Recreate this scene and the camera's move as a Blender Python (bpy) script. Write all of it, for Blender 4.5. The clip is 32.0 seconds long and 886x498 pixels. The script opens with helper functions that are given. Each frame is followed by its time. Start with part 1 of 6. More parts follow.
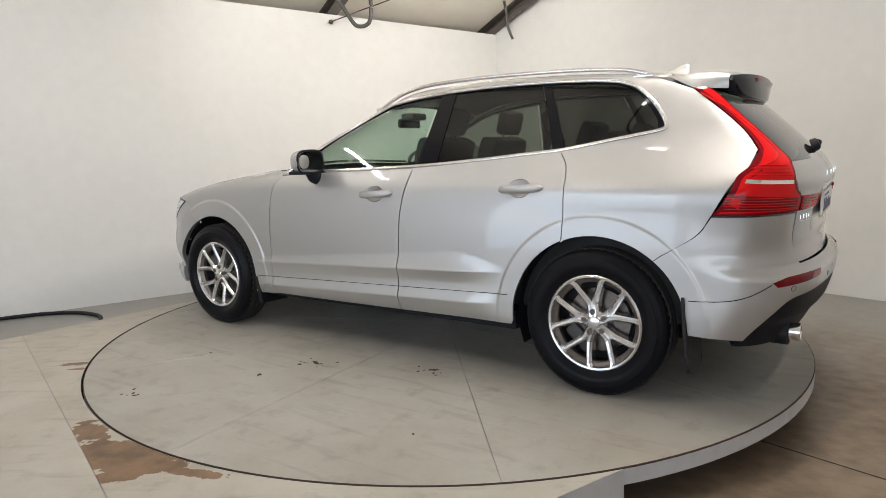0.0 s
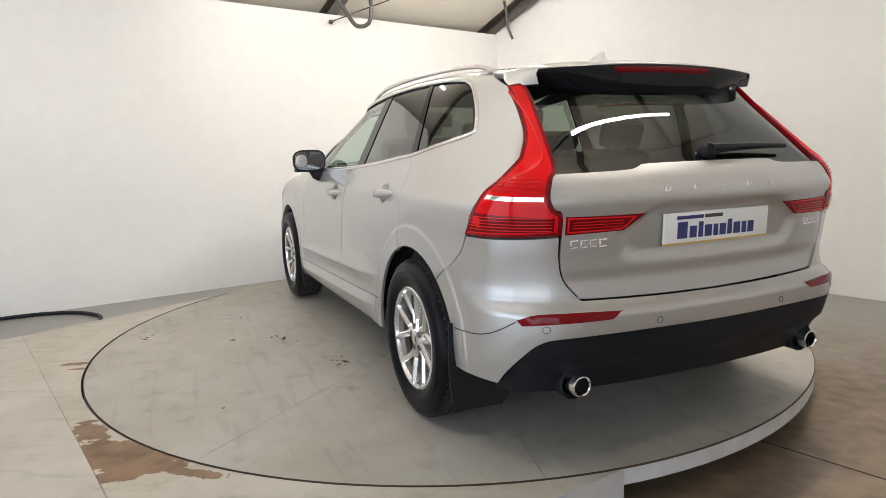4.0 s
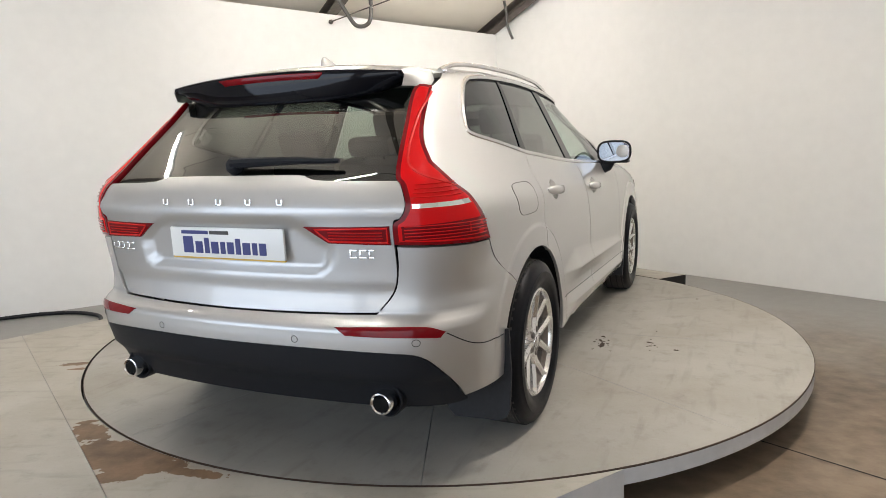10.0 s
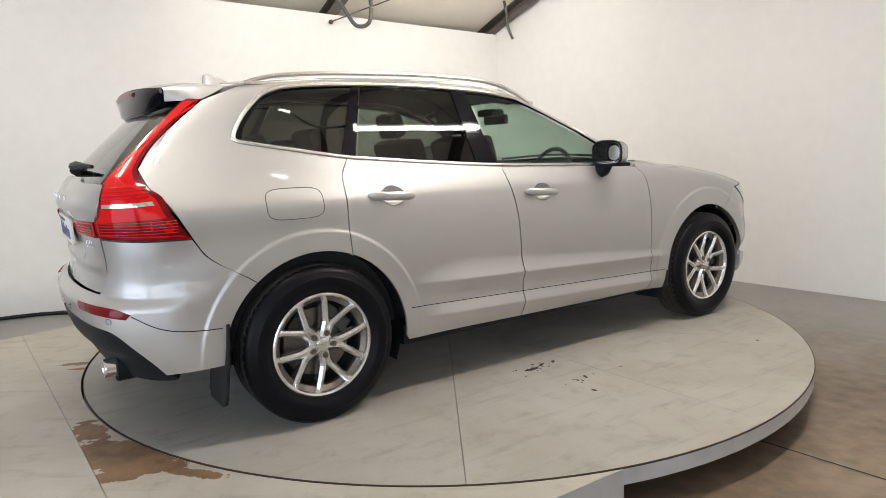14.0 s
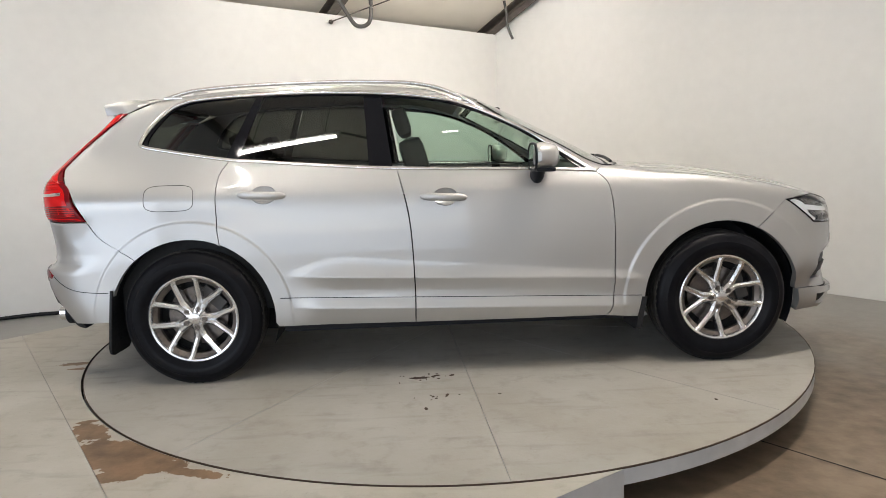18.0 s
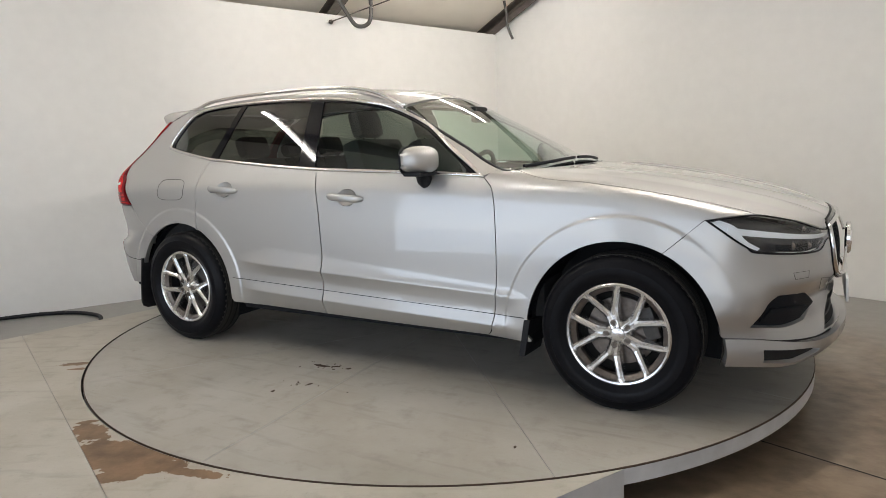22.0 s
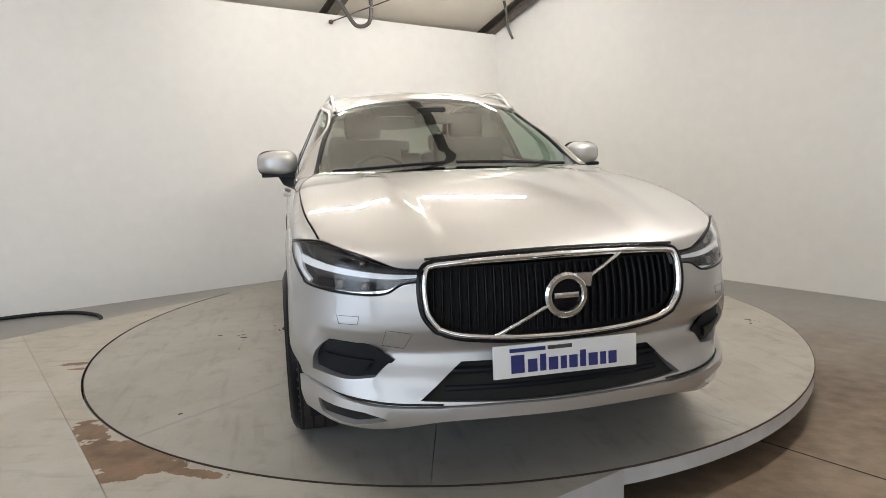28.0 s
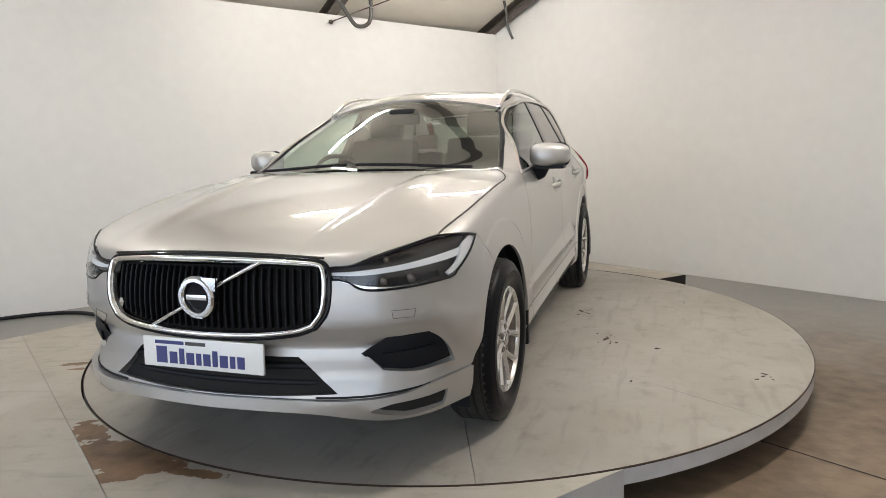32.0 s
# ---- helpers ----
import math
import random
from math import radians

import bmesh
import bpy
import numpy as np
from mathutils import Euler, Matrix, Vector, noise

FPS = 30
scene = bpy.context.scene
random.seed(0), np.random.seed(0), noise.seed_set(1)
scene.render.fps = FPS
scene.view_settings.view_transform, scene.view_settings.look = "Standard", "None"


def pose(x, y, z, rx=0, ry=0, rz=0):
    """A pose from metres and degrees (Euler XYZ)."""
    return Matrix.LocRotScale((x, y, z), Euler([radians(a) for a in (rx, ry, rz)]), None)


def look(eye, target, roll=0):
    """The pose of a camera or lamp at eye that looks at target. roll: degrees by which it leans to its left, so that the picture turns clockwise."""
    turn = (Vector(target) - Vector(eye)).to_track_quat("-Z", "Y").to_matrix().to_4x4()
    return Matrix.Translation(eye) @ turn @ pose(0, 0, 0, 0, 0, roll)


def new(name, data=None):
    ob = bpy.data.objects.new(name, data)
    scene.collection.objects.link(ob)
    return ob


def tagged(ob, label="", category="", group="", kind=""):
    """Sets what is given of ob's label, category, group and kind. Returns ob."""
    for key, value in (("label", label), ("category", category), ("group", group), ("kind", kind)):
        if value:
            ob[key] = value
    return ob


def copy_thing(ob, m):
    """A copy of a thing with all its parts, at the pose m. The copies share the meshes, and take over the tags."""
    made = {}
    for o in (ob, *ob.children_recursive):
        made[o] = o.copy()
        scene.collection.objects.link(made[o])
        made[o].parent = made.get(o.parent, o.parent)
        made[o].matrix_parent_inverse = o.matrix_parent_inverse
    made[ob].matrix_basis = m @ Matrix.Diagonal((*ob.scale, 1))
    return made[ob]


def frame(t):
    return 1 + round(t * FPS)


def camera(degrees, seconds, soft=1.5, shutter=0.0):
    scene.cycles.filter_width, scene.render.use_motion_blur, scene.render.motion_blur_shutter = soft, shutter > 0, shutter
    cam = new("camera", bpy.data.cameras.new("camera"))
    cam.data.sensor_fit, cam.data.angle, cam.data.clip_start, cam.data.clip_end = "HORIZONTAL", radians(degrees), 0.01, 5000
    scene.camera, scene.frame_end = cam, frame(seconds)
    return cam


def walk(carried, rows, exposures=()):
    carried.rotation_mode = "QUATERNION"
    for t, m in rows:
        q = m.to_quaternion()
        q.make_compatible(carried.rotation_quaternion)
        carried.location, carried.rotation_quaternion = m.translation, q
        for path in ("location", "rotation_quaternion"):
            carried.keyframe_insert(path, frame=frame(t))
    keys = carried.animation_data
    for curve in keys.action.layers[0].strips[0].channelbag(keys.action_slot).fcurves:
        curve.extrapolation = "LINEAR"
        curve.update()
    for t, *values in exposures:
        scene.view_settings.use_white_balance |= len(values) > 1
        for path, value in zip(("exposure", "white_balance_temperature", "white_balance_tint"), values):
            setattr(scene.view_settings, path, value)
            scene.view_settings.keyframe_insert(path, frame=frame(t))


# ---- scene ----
# The camera stands still on a stand before the turntable.
EYE = Vector((0.0, -4.4988, 1.2183))
PAN, TILT, ROLL = radians(-0.148), radians(-8.777), -1.780
AIM = EYE + Vector((math.sin(PAN) * math.cos(TILT), math.cos(PAN) * math.cos(TILT), math.sin(TILT)))
# the clip's camera opens and closes a little as the car turns
BRIGHTNESS = ((0.0, -0.08), (2.0, -0.02), (3.0, 0.06), (6.0, 0.26), (8.0, 0.26), (10.0, 0.12), (12.0, 0.15), (14.0, 0.13), (17.0, 0.05), (18.0, 0.0), (20.0, -0.12), (22.0, -0.18), (23.0, -0.10), (25.0, -0.03), (28.0, -0.09), (30.0, -0.10), (32.0, -0.09))
cam = camera(68.296, 32.0, soft=0.5)
walk(cam, [(0.0, look(EYE, AIM, ROLL)), (32.0, look(EYE, AIM, ROLL))], exposures=[(t, e, 6500, 10) for t, e in BRIGHTNESS])

# ---- light ----
world = bpy.data.worlds.new("world")
scene.world = world
world.use_nodes = True
wn = world.node_tree.nodes
sky = wn.new("ShaderNodeTexSky")
sky.sky_type, sky.sun_disc, sky.sun_elevation, sky.sun_rotation = "NISHITA", False, radians(35), radians(200)
wn["Background"].inputs[1].default_value = 0.10
world.node_tree.links.new(sky.outputs[0], wn["Background"].inputs[0])


def area(name, where, target, sx, sy, watts, colour):
    lamp = bpy.data.lights.new(name, "AREA")
    lamp.shape, lamp.size, lamp.size_y, lamp.energy, lamp.color = "RECTANGLE", sx, sy, watts, colour
    ob = new(name, lamp)
    ob.matrix_world = look(where, target)
    return ob


# ---- materials ----
def material(name, base, rough=0.6, metal=0.0, coat=0.0, noise_scale=0.0, noise_amount=0.15, bump=0.0, bump_scale=60.0,
             second=None, second_scale=2.0, emit=None, emit_strength=0.0, spec=0.5, coat_rough=0.03):
    m = bpy.data.materials.new(name)
    m.use_nodes = True
    nt = m.node_tree
    n, l = nt.nodes, nt.links
    b = n["Principled BSDF"]
    b.inputs["Base Color"].default_value = (*base, 1)
    b.inputs["Roughness"].default_value = rough
    b.inputs["Metallic"].default_value = metal
    b.inputs["Coat Weight"].default_value = coat
    b.inputs["Coat Roughness"].default_value = coat_rough
    b.inputs["Specular IOR Level"].default_value = spec
    if emit:
        b.inputs["Emission Color"].default_value = (*emit, 1)
        b.inputs["Emission Strength"].default_value = emit_strength
    if noise_scale or bump:
        tc = n.new("ShaderNodeTexCoord")
    if noise_scale:
        a = n.new("ShaderNodeTexNoise")
        a.inputs["Scale"].default_value, a.inputs["Detail"].default_value = noise_scale, 6
        l.new(tc.outputs["Object"], a.inputs["Vector"])
        big = n.new("ShaderNodeTexNoise")
        big.inputs["Scale"].default_value, big.inputs["Detail"].default_value = second_scale, 3
        l.new(tc.outputs["Object"], big.inputs["Vector"])
        add = n.new("ShaderNodeMath")
        add.operation = "ADD"
        l.new(a.outputs["Fac"], add.inputs[0])
        l.new(big.outputs["Fac"], add.inputs[1])
        ramp = n.new("ShaderNodeMapRange")
        ramp.inputs[1].default_value, ramp.inputs[2].default_value = 0.7, 1.3
        l.new(add.outputs[0], ramp.inputs[0])
        mix = n.new("ShaderNodeMix")
        mix.data_type = "RGBA"
        dark = second or tuple(c * (1 - noise_amount) for c in base)
        mix.inputs[6].default_value, mix.inputs[7].default_value = (*dark, 1), (*base, 1)
        l.new(ramp.outputs[0], mix.inputs[0])
        l.new(mix.outputs[2], b.inputs["Base Color"])
        rr = n.new("ShaderNodeMapRange")
        rr.inputs[3].default_value, rr.inputs[4].default_value = min(1, rough + 0.08), max(0.02, rough - 0.06)
        l.new(a.outputs["Fac"], rr.inputs[0])
        l.new(rr.outputs[0], b.inputs["Roughness"])
    if bump:
        bn = n.new("ShaderNodeTexNoise")
        bn.inputs["Scale"].default_value, bn.inputs["Detail"].default_value = bump_scale, 5
        l.new(tc.outputs["Object"], bn.inputs["Vector"])
        bp = n.new("ShaderNodeBump")
        bp.inputs["Strength"].default_value, bp.inputs["Distance"].default_value = bump, 0.01
        l.new(bn.outputs["Fac"], bp.inputs["Height"])
        l.new(bp.outputs[0], b.inputs["Normal"])
    return m


def glass(name, tint, gloss=0.0):
    """A pane: tinted clear sheet with a mirror-like surface reflection."""
    m = bpy.data.materials.new(name)
    m.use_nodes = True
    n, l = m.node_tree.nodes, m.node_tree.links
    n.remove(n["Principled BSDF"])
    clear, shine, face, mix = n.new("ShaderNodeBsdfTransparent"), n.new("ShaderNodeBsdfGlossy"), n.new("ShaderNodeLayerWeight"), n.new("ShaderNodeMixShader")
    clear.inputs[0].default_value = (*tint, 1)
    shine.inputs["Roughness"].default_value = 0.01
    shine.inputs["Color"].default_value = (0.95, 0.95, 0.95, 1)
    face.inputs["Blend"].default_value = 0.5
    power, scale = n.new("ShaderNodeMath"), n.new("ShaderNodeMath")
    power.operation, power.inputs[1].default_value = "POWER", 4.0
    scale.operation, scale.inputs[1].default_value, scale.inputs[2].default_value = "MULTIPLY_ADD", 0.92, 0.075 + gloss
    l.new(face.outputs["Facing"], power.inputs[0])
    l.new(power.outputs[0], scale.inputs[0])
    l.new(scale.outputs[0], mix.inputs[0])
    l.new(clear.outputs[0], mix.inputs[1])
    l.new(shine.outputs[0], mix.inputs[2])
    l.new(mix.outputs[0], n["Material Output"].inputs["Surface"])
    return m


def paint_material():
    """Silver metallic paint: fine flakes under a clear coat."""
    m = material("silver_paint", (0.50, 0.493, 0.482), 0.50, 0.84, 1.0, coat_rough=0.04)
    n, l = m.node_tree.nodes, m.node_tree.links
    n["Principled BSDF"].inputs["Coat IOR"].default_value = 1.55
    tc, fl, mr = n.new("ShaderNodeTexCoord"), n.new("ShaderNodeTexNoise"), n.new("ShaderNodeMapRange")
    fl.inputs["Scale"].default_value, fl.inputs["Detail"].default_value = 900, 2
    mr.inputs[3].default_value, mr.inputs[4].default_value = 0.43, 0.55
    l.new(tc.outputs["Object"], fl.inputs["Vector"])
    l.new(fl.outputs["Fac"], mr.inputs[0])
    l.new(mr.outputs[0], n["Principled BSDF"].inputs["Roughness"])
    return m


def worn_paint(name, paint, under, where_scale, threshold, rough=0.55, spots=()):
    """Painted boards: dirty off-white paint with stains, worn through to wood where the noise is high and round the spots (x, y, half length, half width, turn, raggedness)."""
    m = bpy.data.materials.new(name)
    m.use_nodes = True
    n, l = m.node_tree.nodes, m.node_tree.links
    b = n["Principled BSDF"]
    tc = n.new("ShaderNodeTexCoord")
    noises = []
    for scale, detail in ((1.3, 5), (7.0, 8), (45.0, 4), (where_scale, 9)):
        t = n.new("ShaderNodeTexNoise")
        t.inputs["Scale"].default_value, t.inputs["Detail"].default_value, t.inputs["Roughness"].default_value = scale, detail, 0.62
        l.new(tc.outputs["Object"], t.inputs["Vector"])
        noises.append(t)

    def ramp(src, a, z0):
        r = n.new("ShaderNodeMapRange")
        r.inputs[1].default_value, r.inputs[2].default_value = a, z0
        l.new(src, r.inputs[0])
        return r.outputs[0]

    def mix(fac, a, z0):
        x = n.new("ShaderNodeMix")
        x.data_type = "RGBA"
        l.new(fac, x.inputs[0])
        for s, v in ((6, a), (7, z0)):
            if isinstance(v, tuple):
                x.inputs[s].default_value = (*v, 1)
            else:
                l.new(v, x.inputs[s])
        return x.outputs[2]
    dirty = tuple(c * k for c, k in zip(paint, (0.80, 0.77, 0.72)))
    col = mix(ramp(noises[0].outputs["Fac"], 0.35, 0.7), paint, dirty)
    col = mix(ramp(noises[1].outputs["Fac"], 0.54, 0.86), col, tuple(c * 0.80 for c in dirty))
    col = mix(ramp(noises[2].outputs["Fac"], 0.64, 0.85), col, tuple(c * 0.70 for c in dirty))
    drag, streak = n.new("ShaderNodeMapping"), n.new("ShaderNodeTexNoise")
    drag.inputs["Rotation"].default_value, drag.inputs["Scale"].default_value = (0, 0, 0.35), (1.4, 9, 1)
    streak.inputs["Scale"].default_value, streak.inputs["Detail"].default_value = 1.6, 6
    l.new(tc.outputs["Object"], drag.inputs["Vector"])
    l.new(drag.outputs[0], streak.inputs["Vector"])
    col = mix(ramp(streak.outputs["Fac"], 0.56, 1.0), col, tuple(c * 0.62 for c in dirty))
    wood = mix(ramp(noises[1].outputs["Fac"], 0.40, 0.66), under, tuple(c * 0.58 for c in under))
    col = mix(ramp(noises[3].outputs["Fac"], threshold, threshold + 0.012), col, wood)
    torn = n.new("ShaderNodeTexNoise")
    torn.inputs["Scale"].default_value, torn.inputs["Detail"].default_value, torn.inputs["Roughness"].default_value = 11.0, 8, 0.66
    l.new(tc.outputs["Object"], torn.inputs["Vector"])
    for x, y, rx, ry, turn, rag in spots:
        place, far, edge = n.new("ShaderNodeMapping"), n.new("ShaderNodeVectorMath"), n.new("ShaderNodeMath")
        place.vector_type = "TEXTURE"
        place.inputs["Location"].default_value = (x, y, 0)
        place.inputs["Rotation"].default_value = (0, 0, radians(turn))
        place.inputs["Scale"].default_value = (rx, ry, 1)
        far.operation, edge.operation, edge.inputs[1].default_value = "LENGTH", "MULTIPLY_ADD", -rag
        l.new(tc.outputs["Object"], place.inputs["Vector"])
        l.new(place.outputs[0], far.inputs[0])
        l.new(torn.outputs["Fac"], edge.inputs[0])
        l.new(far.outputs["Value"], edge.inputs[2])
        bare = mix(ramp(edge.outputs[0], 1.0 - 0.5 * rag + 0.03, 1.0 - 0.5 * rag), (0, 0, 0), (1, 1, 1))
        col = mix(bare, col, wood)
    l.new(col, b.inputs["Base Color"])
    rr = n.new("ShaderNodeMapRange")
    rr.inputs[3].default_value, rr.inputs[4].default_value = rough - 0.12, rough + 0.15
    l.new(noises[1].outputs["Fac"], rr.inputs[0])
    l.new(rr.outputs[0], b.inputs["Roughness"])
    bp = n.new("ShaderNodeBump")
    bp.inputs["Strength"].default_value, bp.inputs["Distance"].default_value = 0.25, 0.004
    l.new(noises[2].outputs["Fac"], bp.inputs["Height"])
    l.new(bp.outputs[0], b.inputs["Normal"])
    return m


M_WALL = material("wall_paint", (0.80, 0.79, 0.77), 0.75, noise_scale=9, noise_amount=0.05, bump=0.06, bump_scale=25, second_scale=0.7)


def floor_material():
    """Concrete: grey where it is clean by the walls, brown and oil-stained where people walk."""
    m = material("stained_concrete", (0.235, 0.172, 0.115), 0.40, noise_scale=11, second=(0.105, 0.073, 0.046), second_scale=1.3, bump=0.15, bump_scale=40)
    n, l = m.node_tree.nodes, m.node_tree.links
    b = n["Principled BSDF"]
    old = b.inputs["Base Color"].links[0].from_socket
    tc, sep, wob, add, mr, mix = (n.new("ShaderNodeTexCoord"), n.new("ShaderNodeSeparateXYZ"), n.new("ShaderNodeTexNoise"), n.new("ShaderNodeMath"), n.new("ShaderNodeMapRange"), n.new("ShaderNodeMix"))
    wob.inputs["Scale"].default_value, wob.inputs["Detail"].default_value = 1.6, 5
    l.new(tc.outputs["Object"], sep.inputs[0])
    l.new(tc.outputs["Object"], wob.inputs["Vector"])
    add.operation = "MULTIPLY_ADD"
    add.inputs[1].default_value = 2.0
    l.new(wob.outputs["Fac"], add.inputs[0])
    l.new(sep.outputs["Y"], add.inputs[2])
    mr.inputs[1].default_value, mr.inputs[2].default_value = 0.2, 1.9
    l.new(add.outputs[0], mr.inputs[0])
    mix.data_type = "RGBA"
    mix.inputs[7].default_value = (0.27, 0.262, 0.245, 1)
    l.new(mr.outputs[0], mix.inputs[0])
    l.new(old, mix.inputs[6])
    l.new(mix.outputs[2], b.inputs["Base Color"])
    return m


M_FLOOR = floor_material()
M_CEIL = material("roof_sheet", (0.80, 0.745, 0.655), 0.6, noise_scale=4, noise_amount=0.06, second_scale=0.5)
M_STEEL = material("rafter_steel", (0.12, 0.098, 0.08), 0.6, noise_scale=20, noise_amount=0.35, bump=0.2)
M_RUBBER = material("black_rubber", (0.012, 0.012, 0.014), 0.55, spec=0.3, noise_scale=60, noise_amount=0.3)
M_HOSE = material("grey_hose", (0.07, 0.065, 0.06), 0.5, noise_scale=60, noise_amount=0.3)
M_DISC = worn_paint("turntable_paint", (0.395, 0.378, 0.342), (0.16, 0.10, 0.06), 4.1, 0.735)
PEELED = ((-1.34, -1.965, 0.30, 0.125, -24, 1.6), (-1.63, -1.70, 0.13, 0.06, -38, 4.0), (-1.02, -2.115, 0.14, 0.03, -16, 3.2), (-1.29, -2.125, 0.12, 0.05, 10, 3.0),
          (-1.70, -1.59, 0.045, 0.018, 20, 2.5), (-2.24, -0.70, 0.11, 0.028, 8, 4.0), (-2.17, -0.80, 0.06, 0.02, 10, 4.0))
M_DECK = worn_paint("deck_paint", (0.46, 0.432, 0.378), (0.215, 0.128, 0.068), 3.3, 0.70, spots=PEELED)
M_DECK_PLAIN = worn_paint("outer_deck_paint", (0.46, 0.435, 0.385), (0.20, 0.12, 0.065), 3.3, 0.72)
M_RIM_EDGE = material("edge_paint", (0.55, 0.55, 0.55), 0.5, noise_scale=12, noise_amount=0.2)
M_FLAKE = material("bare_wood_spot", (0.075, 0.045, 0.028), 0.8, noise_scale=60, noise_amount=0.5)
# near-black for joints and openings, and for shade painted into gaps
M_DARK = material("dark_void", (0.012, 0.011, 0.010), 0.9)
# glow differs per tube only to balance the walls; the right tube is boosted
M_TUBE = material("lamp_tube", (0.9, 0.9, 0.9), 0.4, emit=(1.0, 0.955, 0.885), emit_strength=165)
M_TUBE_WEAK = material("weak_lamp_tube", (0.9, 0.9, 0.9), 0.4, emit=(1.0, 0.95, 0.875), emit_strength=135)
M_TUBE_STRONG = material("boosted_lamp_tube", (0.9, 0.9, 0.9), 0.4, emit=(1.0, 0.94, 0.87), emit_strength=400)
M_PANEL = material("panel_diffuser", (0.9, 0.9, 0.9), 0.4, emit=(1.0, 0.97, 0.93), emit_strength=30)
M_WHITE = material("white_fitting", (0.75, 0.75, 0.75), 0.5)

M_PAINT = paint_material()
M_GLASS = glass("clear_glass", (0.66, 0.79, 0.72), -0.025)
M_TINT = glass("privacy_glass", (0.17, 0.18, 0.16), -0.03)
M_SCREEN = glass("windscreen_glass", (0.66, 0.79, 0.72), 0.045)
M_REARGLASS = glass("rear_privacy_glass", (0.30, 0.33, 0.295), 0.035)
M_LENS = glass("lamp_lens", (0.96, 0.97, 0.98), -0.045)
M_CHROME = material("chrome", (0.82, 0.82, 0.82), 0.12, 1.0)
# mirror colour lowered to imitate a reflection of dark surroundings
M_MIRROR = material("darkened_mirror", (0.34, 0.36, 0.40), 0.02, 1.0)
M_GUIDE = material("frosted_guide", (0.84, 0.86, 0.88), 0.22, 0.0, 0.8)
M_SLAT = material("slat_black", (0.006, 0.006, 0.007), 0.32, spec=0.15)
M_SATIN = material("satin_silver", (0.72, 0.71, 0.70), 0.24, 1.0)
M_ALLOY = material("alloy", (0.74, 0.73, 0.72), 0.22, 0.95, 0.6, noise_scale=300, noise_amount=0.08)
M_BOWL = material("lamp_bowl", (0.055, 0.052, 0.050), 0.18, 0.3, 0.3)
M_BLACK = material("gloss_black", (0.006, 0.006, 0.008), 0.05, spec=0.22)
M_PLASTIC = material("black_plastic", (0.010, 0.011, 0.014), 0.5, spec=0.2, bump=0.15, bump_scale=900)
M_TYRE = material("tyre_rubber", (0.007, 0.007, 0.009), 0.38, spec=0.12, noise_scale=40, noise_amount=0.35)
M_TREAD = material("tyre_tread", (0.032, 0.028, 0.024), 0.75, noise_scale=60, noise_amount=0.4)
M_RED = material("red_lens", (0.66, 0.006, 0.008), 0.10, 0.0, 0.25, spec=0.08)
M_RED2 = material("dark_red_lens", (0.17, 0.003, 0.006), 0.10, 0.0, 0.3, spec=0.12)
M_REDB = material("bright_red_strip", (0.62, 0.010, 0.010), 0.2, 0.0, 0.5, spec=0.1)
M_PLATE = material("plate_white", (0.78, 0.78, 0.76), 0.35, 0.0, 0.3)
M_BLUE = material("plate_blue", (0.03, 0.035, 0.16), 0.4)
M_YELLOW = material("plate_yellow", (0.60, 0.38, 0.05), 0.4)
M_TRIMIN = material("dark_interior", (0.018, 0.018, 0.019), 0.8, noise_scale=40, noise_amount=0.3)
M_SEAT = material("seat_cloth", (0.020, 0.019, 0.018), 0.85, noise_scale=40, noise_amount=0.3)
M_HEADLINE = material("headlining", (0.15, 0.14, 0.125), 0.9)
# barrel colour darkened to put shade behind the spokes
M_BARREL_SHADE = material("shaded_barrel", (0.05, 0.05, 0.05), 0.5, 0.4)
M_DISCIRON = material("brake_iron", (0.22, 0.19, 0.17), 0.4, 0.8, noise_scale=50, noise_amount=0.4)


# ---- building helpers ----
def mesh_object(name, verts, faces, mat, parent=None, label="", smooth=False, nrm=None):
    me = bpy.data.meshes.new(name)
    me.from_pydata([tuple(map(float, v)) for v in verts], [], [tuple(int(i) for i in f) for f in faces])
    for mm in (mat if isinstance(mat, (list, tuple)) else [mat]):
        me.materials.append(mm)
    me.update()
    if smooth:
        me.polygons.foreach_set("use_smooth", [True] * len(me.polygons))
    if nrm is not None:
        me.normals_split_custom_set_from_vertices([tuple(map(float, v)) for v in nrm])
    ob = new(name, me)
    if parent is not None:
        ob.parent = parent
    if label:
        ob["label"] = label
    return ob


def part(name, bm, mat, parent=None, label="", smooth=True):
    me = bpy.data.meshes.new(name)
    bmesh.ops.recalc_face_normals(bm, faces=bm.faces)
    bm.to_mesh(me)
    bm.free()
    for mm in (mat if isinstance(mat, (list, tuple)) else [mat]):
        me.materials.append(mm)
    if smooth:
        me.polygons.foreach_set("use_smooth", [True] * len(me.polygons))
        me.set_sharp_from_angle(angle=radians(38))
    ob = new(name, me)
    if parent is not None:
        ob.parent = parent
    if label:
        ob["label"] = label
    return ob


def box(bm, cx, cy, cz, sx, sy, sz, m=None, bevel=0.0):
    r = bmesh.ops.create_cube(bm, size=1)
    vs = r["verts"]
    bmesh.ops.scale(bm, vec=(sx, sy, sz), verts=vs)
    if bevel:
        es = list({e for v in vs for e in v.link_edges})
        out = bmesh.ops.bevel(bm, geom=es, offset=bevel, segments=2, affect="EDGES", profile=0.6)
        vs = list({v for f in out["faces"] for v in f.verts} | {v for v in vs if v.is_valid})
    bmesh.ops.translate(bm, vec=(cx, cy, cz), verts=vs)
    if m is not None:
        bmesh.ops.transform(bm, matrix=m, verts=vs)
    return vs


